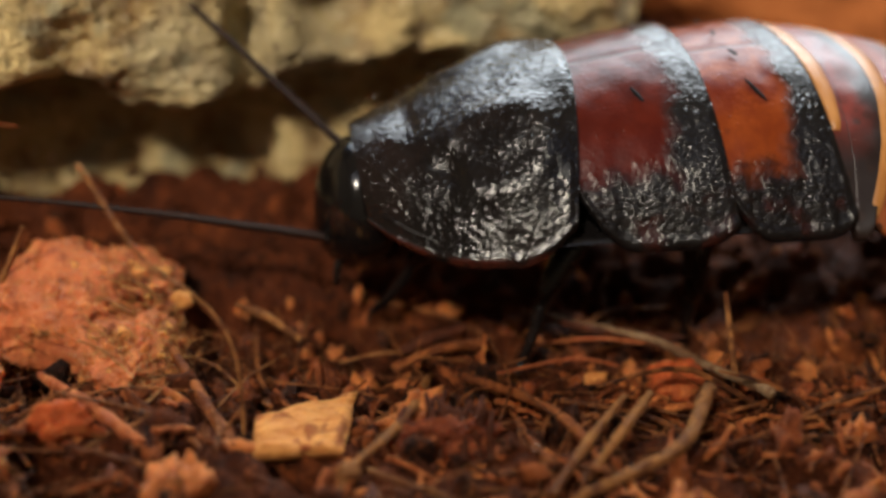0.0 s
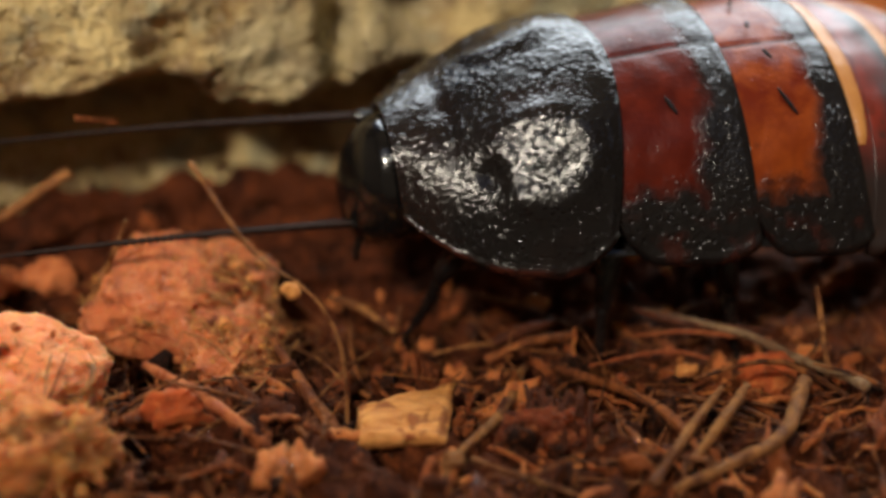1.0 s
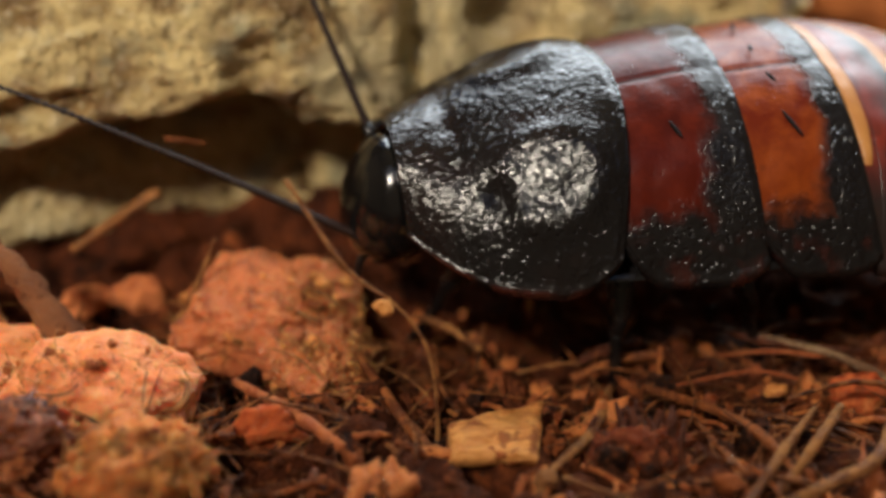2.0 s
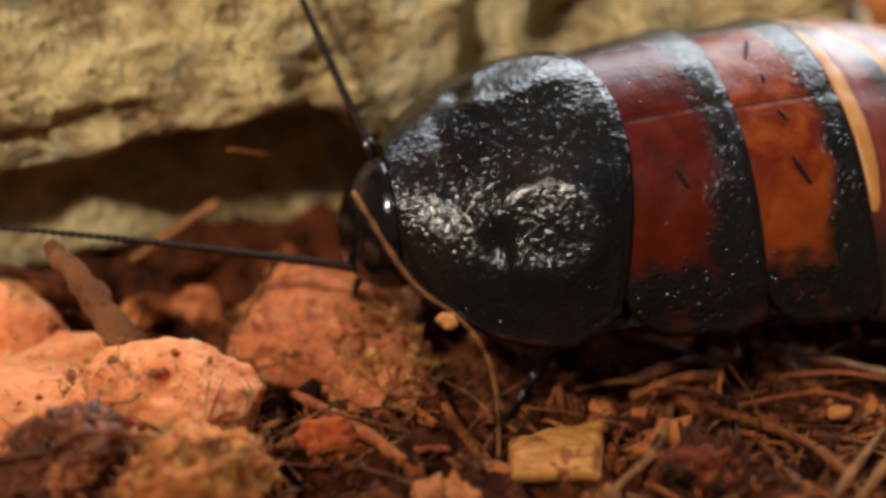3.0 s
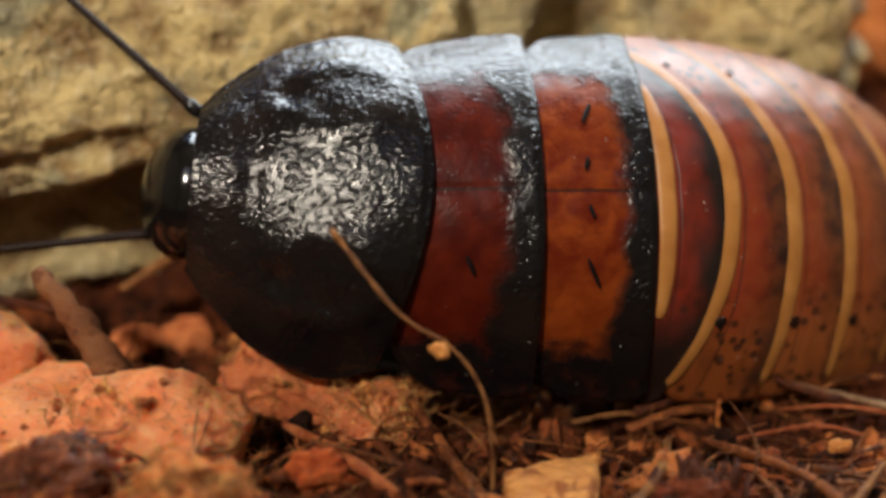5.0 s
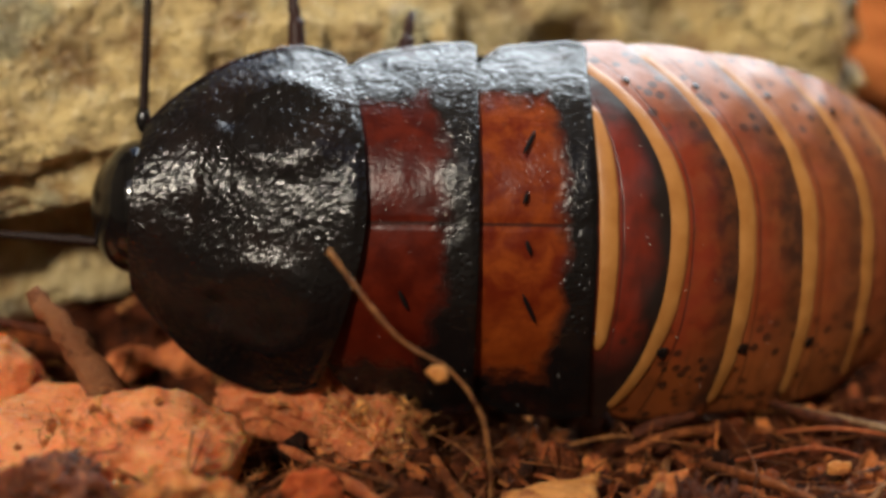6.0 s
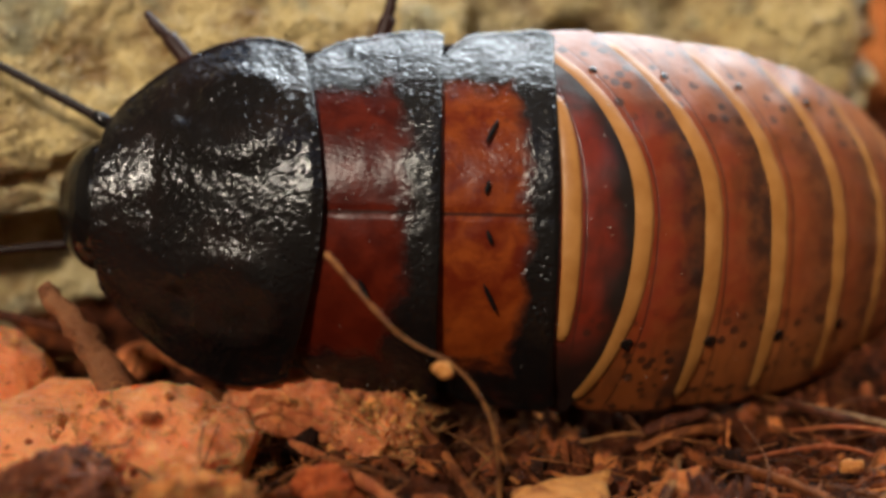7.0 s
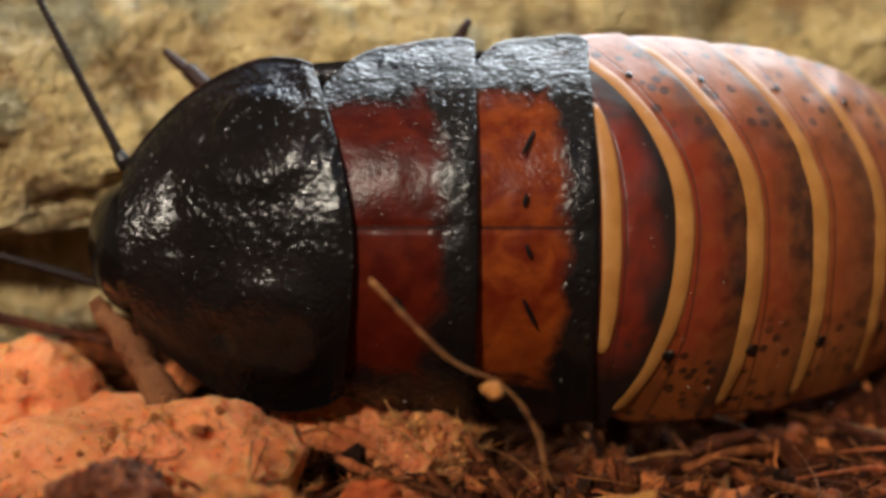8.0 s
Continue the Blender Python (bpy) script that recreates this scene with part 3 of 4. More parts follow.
def slab(name, corners, depth, material, label, category, steps=14, rough=0.25, holes=(), ragged=0.35):
    """A rough flat piece between four corners (millimetres), thick by depth, with worn edges and pits."""
    a, b, c, d = [Vector(p) for p in corners]
    up = (b - a).cross(d - a).normalized()
    if up.z < 0:
        up = -up
    mid = (a + b + c + d) / 4
    outer, inner, uv = [], [], []
    for i in range(steps + 1):
        ro, ri, ru = [], [], []
        for j in range(steps + 1):
            s, t = i / steps, j / steps
            p = (a * (1 - t) + b * t) * (1 - s) + (d * (1 - t) + c * t) * s
            rim = max(abs(2 * s - 1), abs(2 * t - 1))
            p += (p - mid) * (wobble(p, 0.22, rough * ragged, 2) + wobble(p, 0.9, rough * ragged * 0.25, 2)) * smooth01((rim - 0.4) / 0.4)
            z = wobble(p, 0.6, rough, 4) + wobble(p, 2.5, rough * 0.25, 2) - 0.25 * depth * smooth01((rim - 0.8) / 0.2)
            for hx, hy, hr in holes:
                q = ((s - hx) ** 2 + (t - hy) ** 2) / hr ** 2
                z -= depth * 1.1 * math.exp(-q * q)
            ro.append(p + up * z - mid)
            ri.append(p - up * depth * (0.85 + 0.1 * wobble(p, 1.0, 1.0)) - mid)
            ru.append((s, t))
        outer.append(ro)
        inner.append(ri)
        uv.append(ru)
    flip = (outer[1][0] - outer[0][0]).cross(outer[0][1] - outer[0][0]).dot(up) < 0
    if flip:
        outer, inner = [r[::-1] for r in outer], [r[::-1] for r in inner]
    ob = new(name, closed_sheet(name, outer, inner, material, uv))
    ob.location = mid * MM
    return tagged(ob, label, category)


def build_litter():
    # peach-coloured peat lumps
    dress(lump("peat_lump", (-18.5, -10.5, 0.5), (5.8, 4.6, 3.9), PEACH, "peach-orange fuzzy lump of peat on the soil", "peat lump", 0.20, 6, 1, (0, 0, 0), 0.04, 0.018), (5.8, 4.6, 3.9), 90, 150)
    dress(lump("peat_lump", (-14.6, -18.4, 1.8), (3.8, 2.7, 3.0), BROWNPEAT, "golden-brown crumbly peat lump in front of a larger one", "peat lump", 0.4, 6, 11, (0, 0, 15), 0.16, 0.06), (3.8, 2.7, 3.0), 210, 300)
    dress(lump("peat_lump", (-32.1, -0.8, -2.7), (5.2, 5.0, 5.2), PEACH, "tall peach-orange peat lump beside a log", "peat lump", 0.18, 6, 4, (0, 0, 0), 0.03, 0.01, (((0.25, -0.75, 0.62), 0.16, 0.16),)), (5.2, 5.0, 5.2), 50, 90)
    dress(lump("peat_lump", (-27.9, -9.9, -0.6), (6.0, 4.6, 3.2), PEACH, "low broad peach-orange peat lump behind a dark clod", "peat lump", 0.17, 6, 8, (0, 0, 0), 0.03, 0.01), (6.0, 4.6, 3.2), 50, 90)
    dress(lump("peat_lump", (-26.0, -4.8, -3.3), (6.4, 5.0, 4.0), PEACH, "smooth peach-orange peat between two lumps", "peat lump", 0.16, 6, 17, (0, 0, 0), 0.03, 0.01), (6.4, 5.0, 4.0), 50, 90)
    lump("peat_bank", (68.0, 62.0, 0.0), (32.0, 20.0, 14.0), BANK, "orange-brown bank of peat beyond the log's end", "peat bank", 0.2, 5, 31, (0, 0, 0), 0.03)
    lump("peat_clod", (-23.2, -16.8, 1.9), (3.3, 2.2, 2.6), DARKLUMP, "wet dark-brown glistening clod of peat", "clod", 0.7, 6, 2, (0, 0, 20), 0.26)
    lump("peat_clod", (-19.3, 5.5, -3.2), (2.0, 1.5, 1.4), BARK, "reddish clod of peat under the log", "clod", 0.4, 4, 12)
    lump("peat_clod", (-23.1, 4.8, -3.2), (1.8, 1.5, 1.2), BARK, "small reddish clod of peat under the log", "clod", 0.4, 4, 13)
    # flat bark chunk with holes
    dress(lump("bark_chunk", (-9.0, 1.0, -2.6), (6.3, 5.6, 3.6), CHUNK, "rough reddish fibrous bark chunk with small dark holes", "bark chunk", 0.30, 6, 41, (0, 0, 0), 0.11, 0.05,
         (((0.34, -0.76, 0.56), 0.17, 0.22), ((-0.28, -0.84, 0.47), 0.09, 0.14), ((0.85, -0.5, 0.1), 0.25, 0.2))), (6.3, 5.6, 3.6), 170, 420)

    dress(lump("bark_chunk", (-5.2, -5.0, -1.9), (3.2, 3.4, 2.0), CHUNK, "fibrous reddish end of bark leaning on a chunk", "bark chunk", 0.35, 6, 43, (0, 0, -30), 0.14, 0.06), (3.2, 3.4, 2.0), 170, 420)
    for k in range(16):
        a, up = random.uniform(-2.7, -0.3), random.uniform(0.1, 0.95)
        out = Vector((math.cos(a) * math.cos(up), math.sin(a) * math.cos(up), math.sin(up)))
        p = Vector((-9.0 + out.x * 6.5, 1.0 + out.y * 5.8, -2.6 + out.z * 3.8))
        way = Vector((0.85 + random.uniform(-0.2, 0.2), -0.45 + random.uniform(-0.3, 0.3), -0.12)) * random.uniform(0.7, 2.2)
        wide = random.uniform(0.10, 0.24)
        root("bark_splinter", (p - way, p + out * 0.15, p + way - out * 0.2), (wide * 0.4, wide, wide * 0.35), BARK if k % 2 else ROOT, "loose reddish splinter on a bark chunk" if k % 2 else "loose tan splinter on a bark chunk", "splinter", "bark splinters", 0.6, 6, k)
    slab("bark_flake", ((-14.7, -0.4, -2.0), (-5.4, -5.7, -1.5), (-5.0, -8.3, -1.1), (-12.4, -4.6, -2.4)), 0.8, BARK, "reddish splinter of bark under a chunk", "bark flake", 18, 0.4)
    # wood chip and other fragments
    slab("wood_chip", ((3.3, -14.1, 1.1), (9.2, -11.1, -0.4), (8.2, -17.5, 1.3), (3.0, -17.5, 1.1)), 1.3, CHIP, "pale yellow wood chip with reddish stains", "wood chip", 34, 0.3)
    lump("leaf_fragment", (-7.9, -14.6, 1.0), (1.8, 0.8, 1.4), REDLUMP, "orange-red dry leaf fragment on the soil", "leaf fragment", 0.6, 4, 5, (0, 20, 10), 0.1)
    lump("red_crumb", (29.8, -10.1, -2.3), (1.9, 1.3, 1.7), REDLUMP, "brick-red crumb of coir among roots", "crumb", 0.35, 4, 6)
    lump("pale_crumb", (24.9, -8.7, -2.7), (0.75, 0.6, 0.72), CHIP, "small pale yellow crumb on the soil", "crumb", 0.3, 3, 7)
    # sticks and roots
    root("stick", ((-10.8, -6.8, -1.7), (-6.5, -13.3, 1.3), (-3.3, -16.5, 1.2)), (0.28, 0.42, 0.4), BARK, "red-brown splinter of wood beside a leaf fragment", "stick")
    root("stick", ((-14.3, -1.8, -1.4), (-10.0, -4.8, -1.5), (-5.2, -7.9, -1.2)), (0.25, 0.5, 0.3), BARK, "reddish splinter of wood against a bark chunk", "stick")
    root("root", ((-3.7, -3.2, -0.9), (-1.0, -9.4, -0.6), (1.9, -16.6, 0.3)), (0.16, 0.36, 0.5), ORANGEROOT, "brown root bent down into the soil", "root", "roots")
    root("twig", ((-12.3, 1.7, 4.0), (-13.8, 0.3, 1.0), (-15.3, -0.5, -1.4)), (0.14, 0.2, 0.24), ROOT, "short upright tan twig", "twig")
    root("root_hair", ((-6.7, -16.6, 0.9), (-3.8, -13.6, 1.0), (-2.2, -9.7, -0.1)), (0.05, 0.09, 0.05), ROOT, "thin tan root hair on the soil", "root hair", "root hairs")
    root("root_hair", ((0.6, -11.9, -0.6), (2.4, -7.8, -1.8), (4.7, -5.2, -2.3)), (0.07, 0.1, 0.06), ROOT, "thin tan root hair on the soil", "root hair", "root hairs")
    root("root_hair", ((-15.9, -4.9, 0.8), (-14.7, -14.6, 4.3), (-14.3, -17.1, 2.6)), (0.05, 0.07, 0.05), ROOT, "thin tan root hair over a peat lump", "root hair", "root hairs")
    root("root_hair", ((-22.6, -13.5, 3.8), (-18.9, -17.2, 3.8), (-19.0, -18.7, 2.4)), (0.06, 0.14, 0.08), ROOT, "bent tan root hair over a peat lump", "root hair", "root hairs")
    root("root_hair", ((-27.8, -18.1, 3.4), (-24.5, -18.3, 4.0), (-22.0, -17.1, 3.3)), (0.05, 0.11, 0.06), ROOT, "thin tan root hair across a clod", "root hair", "root hairs")
    root("root_hair", ((-19.9, -5.4, 0.8), (-19.0, -13.9, 4.1), (-22.4, -12.8, 3.2)), (0.04, 0.06, 0.04), REDROOT, "fine dark root hair over a peat lump", "root hair", "root hairs")
    for line in (((-11.6, 8.4, -1.7), (-9.0, 5.2, -1.8), (-6.2, 1.2, -2.0)), ((-9.0, -1.9, -1.1), (-6.6, -3.3, -1.3), (-3.7, -5.7, -1.3)), ((-12.2, 3.3, -1.2), (-11.5, 0.8, -1.1), (-10.8, -2.6, -1.0)), ((-12.9, 0.1, -1.1), (-9.9, -1.0, -1.1), (-6.3, -0.3, -1.5)), ((-8.6, 4.8, -1.8), (-7.4, 6.0, -1.4), (-7.0, 6.6, -1.0))):
        root("root_hair", line, (0.07, 0.11, 0.05), ROOT, "thin tan root hair across a bark chunk", "root hair", "root hairs")
    root("root", ((-14.2, -9.3, 0.9), (-12.6, -12.5, 3.1), (-12.7, -14.2, 3.0), (-14.0, -14.0, 2.2)), (0.1, 0.22, 0.2, 0.1), ROOT, "curled yellow-tan root on peat", "root", "roots")
    root("root", ((14.0, -8.4, -2.0), (11.6, -15.6, 1.0), (8.3, -19.6, 1.3), (7.7, -21.5, 0.6)), (0.30, 0.30, 0.26, 0.36), ROOT, "greenish-tan root with a knot", "root", "roots")
    lump("root_knot", (8.2, -19.9, 1.4), (0.7, 0.6, 0.6), ROOT, "knot on a tan root", "knot", 0.25, 3, 9)
    root("root", ((16.3, -8.0, -2.5), (19.2, -12.3, -0.5), (21.2, -17.0, 1.5), (22.7, -20.7, 1.0)), (0.24, 0.32, 0.32, 0.26), ORANGEROOT, "long brown root across the soil", "root", "roots")
    root("root", ((18.5, -12.6, -1.2), (18.9, -18.3, 1.2), (20.1, -19.8, 0.7)), (0.2, 0.24, 0.2), ORANGEROOT, "short brown side root", "root", "roots")
    root("root", ((24.7, -15.6, 2.1), (21.7, -19.2, 1.9), (19.2, -22.0, 0.8)), (0.2, 0.32, 0.34), ROOT, "tan root prong standing in the soil", "root", "roots")
    root("root", ((26.2, -15.7, 2.3), (24.1, -18.5, 2.4), (21.4, -20.8, 0.8)), (0.26, 0.34, 0.28), ROOT, "tan root prong beside another", "root", "roots")
    root("root", ((30.2, -14.8, 1.6), (26.9, -20.2, 2.5), (22.9, -21.9, 1.8), (20.4, -22.3, 0.8)), (0.5, 0.42, 0.32, 0.28), ROOT, "thick tan root fork on soil", "root", "roots")
    root("root", ((22.5, -1.7, -2.6), (26.2, -3.3, -3.0), (32.2, -4.8, -2.7)), (0.2, 0.3, 0.1), REDROOT, "reddish root lying under the insect", "root", "roots")
    root("twig", ((33.5, -6.8, 2.6), (33.5, -9.2, 0.6), (33.1, -12.1, -0.8)), (0.14, 0.22, 0.25), ROOT, "thin upright tan twig", "twig")
    root("root", ((23.5, -1.0, -3.4), (29.5, -5.4, -2.3), (32.0, -9.5, -1.2), (34.0, -15.3, 1.4)), (0.18, 0.28, 0.32, 0.3), PALEROOT, "pale dry root over dark soil", "root", "roots")
    root("root", ((12.5, -4.2, -3.3), (14.6, -3.3, -3.1), (17.2, -2.1, -3.3)), (0.3, 0.5, 0.3), REDROOT, "stubby brown root in shade", "root", "roots")
    root("stem", ((-23.9, 6.7, -0.0), (-20.7, 8.4, 1.5), (-17.5, 9.8, 3.0)), (0.3, 0.4, 0.45), ROOT, "dry tan stem leaning against the log", "stem")
    root("stem", ((-26.8, -1.3, 6.9), (-24.2, -2.9, 4.1), (-21.4, -4.4, -0.8)), (0.5, 0.9, 1.35), LEAFBROWN, "thick dry brown stem leaning behind a peat lump", "stem", sides=14, jitter=0.5)
    # a dark bar put in for the shaded gap below the log
    root("stick", ((-44.0, 8.0, 5.2), (-36.5, 3.4, 3.2), (-33.4, 3.0, 2.4), (-27.4, 3.0, 0.7)), (0.4, 0.45, 0.42, 0.3), REDROOT, "dark brown bar standing in for the shadow gap under the log", "stick")
    root("root", ((-16.0, 8.0, 8.5), (-14.9, 8.6, 8.0), (-13.4, 9.5, 7.2)), (0.22, 0.18, 0.1), ORANGEROOT, "orange root tip under the log", "root", "roots")
    root("root", ((18.5, -7.9, -2.5), (23.7, -7.0, -2.3), (26.8, -7.6, -2.6)), (0.10, 0.16, 0.12), BARK, "reddish splinter beside the insect", "root", "roots")
    root("curled_root", ((-2.8, -18.7, 0.8), (-2.0, -18.0, 1.1), (-0.8, -18.2, 1.1), (-0.4, -19.0, 0.9), (-1.2, -19.6, 0.6), (-2.4, -19.4, 0.5)), (0.12, 0.14, 0.14, 0.12, 0.1), ORANGEROOT, "brown root curled into an open ring", "root", "roots")
    root("root", ((9.3, -19.3, 0.9), (12.2, -21.2, 1.2), (15.4, -22.4, 0.6)), (0.2, 0.18, 0.12), ROOT, "slender tan rootlet lying on soil", "root", "roots")
    root("root", ((11.8, -5.6, -3.6), (15.1, -4.6, -3.0), (18.6, -2.6, -4.4)), (0.3, 0.34, 0.42), ORANGEROOT, "short orange root under the insect", "root", "roots")
    root("root", ((8.3, -3.8, -4.4), (11.6, -4.4, -3.2), (14.1, -3.8, -4.4)), (0.12, 0.16, 0.1), ROOT, "thin dry rootlet in the insect's shade", "root", "roots")
    root("root", ((22.7, -3.0, -4.2), (25.9, -4.4, -2.8), (29.1, -5.1, -2.8), (32.4, -4.2, -4.0)), (0.08, 0.15, 0.14, 0.06), BARK, "thin reddish rootlet with pointed ends", "root", "roots")
    root("root", ((1.4, 0.7, -2.6), (3.5, -1.9, -1.6), (5.8, -3.4, -2.6)), (0.2, 0.32, 0.22), ROOT, "tan root behind the wood chip", "root", "roots")
    root("root_hair", ((-0.8, -6.3, -1.4), (0.6, -7.8, -1.0), (2.0, -9.4, -1.4)), (0.07, 0.1, 0.07), ROOT, "thin tan root hair on the soil", "root hair", "root hairs")
    root("root_hair", ((-9.0, 1.6, 0.4), (-7.0, -0.5, 1.2), (-5.2, -1.1, 0.4)), (0.05, 0.08, 0.05), PEATHAIR, "pale root hair across a bark chunk", "root hair", "root hairs")
    root("root_hair", ((-8.1, -6.8, 1.0), (-6.3, -8.4, 1.4), (-4.7, -9.5, 0.4)), (0.06, 0.09, 0.06), PEATHAIR, "pale root hair across a bark chunk", "root hair", "root hairs")
    # a bundle of upright red fibres
    cx, cy, cz = (14.0, -17.0, 0.2)
    lump("coir_tuft", (cx + 0.2, cy + 0.5, cz - 0.2), (2.7, 1.1, 1.9), WETRED, "wet red glistening tuft of coir behind a fibre bundle", "coir tuft", 0.5, 5, 21, (0, 0, 0), 0.2)
    for k in range(24):
        x, y = cx + random.uniform(-2.6, 2.6), cy + random.uniform(-0.9, 0.9)
        h = random.uniform(0.8, 2.3)
        root("fibre", ((x, y, cz - 0.4), (x + random.uniform(-0.2, 0.2), y + 0.8, cz + h * 0.6), (x + random.uniform(-0.5, 0.5), y + 1.7, cz + h)),
             (0.3, 0.24, 0.1), REDROOT, "red-brown coir fibre standing in a bundle", "fibre", "fibre bundle", seed=k)
    # droplets
    for p, r in (((-5.7, -16.8, 1.3), 0.2), ((-0.9, -20.1, 1.7), 0.24), ((3.7, -12.4, 0.3), 0.22), ((-1.0, -20.0, 1.4), 0.22), ((18.9, -19.1, 1.7), 0.24), ((19.0, -19.3, 1.5), 0.16)):
        vs, fs = ball((r, r, r), 3)
        ob = new("water_droplet", mesh_from("water_droplet", [v * MM for v in vs], fs, WATER))
        ob.location = Vector(p) * MM
        tagged(ob, "tiny clear water droplet on a fibre", "droplet", "droplets")


def build_strand():
    pts = [Vector(p) for p in ((2.2, -16.4, -3.6), (2.3, -14.0, 0.9), (2.0, -12.6, 4.1), (1.0, -11.8, 6.4), (-0.5, -11.3, 8.0), (-2.3, -11.1, 9.6), (-3.6, -10.5, 11.4), (-5.8, -8.8, 15.1))]
    base = pts[0]
    thing = new("root_strand")
    thing.location = base * MM
    vs, fs = tube([p - base for p in pts[:5]], (0.13, 0.13, 0.12, 0.11, 0.10), 8, 8, 0, 0.45)
    part("stalk", mesh_from("stalk", vs, fs, ROOT), thing)
    vs, fs = tube([p - pts[4] for p in pts[4:]], (0.10, 0.11, 0.13, 0.16), 8, 8, 0, 0.45)
    tip = part("tip", mesh_from("tip", vs, fs, ROOT), thing)
    tip.location = (pts[4] - base) * MM
    vs, fs = ball((0.62, 0.45, 0.5), 3)
    off = Vector((-0.8, -11.8, 7.7)) - base
    vs = [(v * (1 + wobble(v, 1.3, 0.5)) + off) * MM for v in vs]
    part("bead", mesh_from("bead", vs, fs, CHIP), thing, "pale yellow bead of debris")
    return tagged(thing, "thin curved tan rootlet carrying a small bead", "rootlet"), tip


# ---------------------------------------------------------------- cockroach
# the back's outline: x along the body, half width, crown height and height of the margin, in millimetres
PROFILE = ((24.2, 2.9, 2.5, 1.35), (22.5, 5.1, 3.5, 0.95), (20.5, 7.5, 4.5, 0.4), (17.5, 10.0, 5.65, 0.1), (14.0, 11.4, 6.65, 0.25), (11.0, 11.75, 7.2, 0.5),
           (8.0, 12.0, 7.5, 0.65), (2.0, 12.6, 7.5, 0.9), (-5.0, 12.85, 7.35, 0.95), (-10.0, 13.2, 7.0, 0.6), (-16.0, 12.85, 6.45, 0.0), (-22.0, 12.1, 6.0, -0.3),
           (-28.0, 10.4, 5.65, -0.25), (-34.0, 7.6, 4.6, 0.0), (-38.0, 4.4, 2.8, 0.4), (-39.6, 1.2, 0.8, 1.0))


def profile(x):
    """Half width, crown and margin height at x, gliding through the rows of PROFILE."""
    x = min(max(x, PROFILE[-1][0]), PROFILE[0][0])
    i = 0
    while i < len(PROFILE) - 2 and x < PROFILE[i + 1][0]:
        i += 1
    p, q = PROFILE[i], PROFILE[i + 1]
    o, r = PROFILE[max(i - 1, 0)], PROFILE[min(i + 2, len(PROFILE) - 1)]
    h = q[0] - p[0]
    t = (x - p[0]) / h
    out = []
    for k in (1, 2, 3):
        m0 = (q[k] - o[k]) / (q[0] - o[0]) * h
        m1 = (r[k] - p[k]) / (r[0] - p[0]) * h
        out.append((2 * t ** 3 - 3 * t * t + 1) * p[k] + (t ** 3 - 2 * t * t + t) * m0 + (3 * t * t - 2 * t ** 3) * q[k] + (t ** 3 - t * t) * m1)
    return out


def body_point(x, u):
    """A point of the back: x millimetres along the body, u across (-1 to 1, plus: the log's side)."""
    w, h, z = profile(x)
    sink = 0.019 * max(0.0, -12.0 - x) ** 2
    return Vector((x, -u * w * (1 + sink / 78), z - sink + h * (1 - abs(u) ** 2.35)))


def body_normal(x, u):
    u = min(max(u, -0.97), 0.97)
    a = body_point(x, u + 0.02) - body_point(x, u - 0.02)
    b = body_point(x + 0.05, u) - body_point(x - 0.05, u)
    n = a.cross(b).normalized()
    return n if n.z > 0 else -n


def plate(name, front, rear, lift0, lift1, material, nu=72, ns=30, shape=None, thick=0.35, corner=(0.0, 0.0), reach=1.0, rim=0.12, arch=0.0, curl=0.0):
    """A shell plate between its front and rear edge, both given as x of u. corner: how far the margin draws in at its front and rear ends."""
    outer, inner, uv = [], [], []
    for i in range(ns + 1):
        v = i / ns
        ends = corner[0] * max(0.0, 1 - v / 0.42) ** 2.2 + corner[1] * max(0.0, (v - 0.7) / 0.3) ** 2.2
        ro, ri, ru = [], [], []
        for j in range(nu + 1):
            q = 2 * j / nu - 1
            u = math.copysign(abs(q) ** 0.85, q) * (reach - ends)
            x = front(u) * (1 - v) + rear(u) * v
            p, n = body_point(x, u), body_normal(x, u)
            lift = lift0 + (lift1 - lift0) * v ** 1.5 - 0.3 * thick * smooth01((v - 0.95) / 0.05) + arch * (1 - (2 * v - 1) ** 2)
            lift += rim * smooth01((abs(q) - 0.93) / 0.05) - curl * smooth01((abs(q) - 0.97) / 0.03)
            if shape:
                lift += shape(x, u)
            ro.append(p + n * lift)
            ri.append(p + n * (lift - thick))
            ru.append((0.5 + 0.5 * u, v))
        outer.append(ro)
        inner.append(ri)
        uv.append(ru)
    return closed_sheet(name, outer, inner, material, uv)


def pronotum_shape(x, u):
    """Two blunt humps with a pit before each, a shallow dip behind the front edge and low knobs all over."""
    z = 0.0
    for c in (-0.5, 0.5):
        r = math.sqrt(((x - 13.6) / 3.1) ** 2 + ((u - c) / 0.23) ** 2)
        z += 0.26 * math.exp(-((r - 0.95) / 0.34) ** 2) + 0.30 * math.exp(-(((x - 12.6) / 2.0) ** 2 + ((u - c * 0.8) / 0.15) ** 2))
        z -= 0.62 * math.exp(-(((x - 16.7) / 0.95) ** 2 + ((u - c * 1.15) / 0.10) ** 2))
    z -= 0.22 * math.exp(-((x - 18.8) / 0.9) ** 2 - (u / 0.5) ** 2)
    z += wobble((x, u * 10, 0), 0.35, 0.06, 2) + wobble((x, u * 10, 4), 1.5, 0.02, 2)
    knob = max(0.0, noise.noise(Vector((x * 2.8, u * 29, 2.0)))) ** 1.5
    return z + 0.07 * knob


def thorax_shape(x, u):
    knob = max(0.0, noise.noise(Vector((x * 1.9, u * 22, 5.0)))) ** 1.5 * smooth01((abs(u) - 0.6) / 0.15)
    return wobble((x, u * 11, 9), 0.4, 0.09, 2) + 0.09 * knob - 0.10 * math.exp(-(u / 0.012) ** 2)


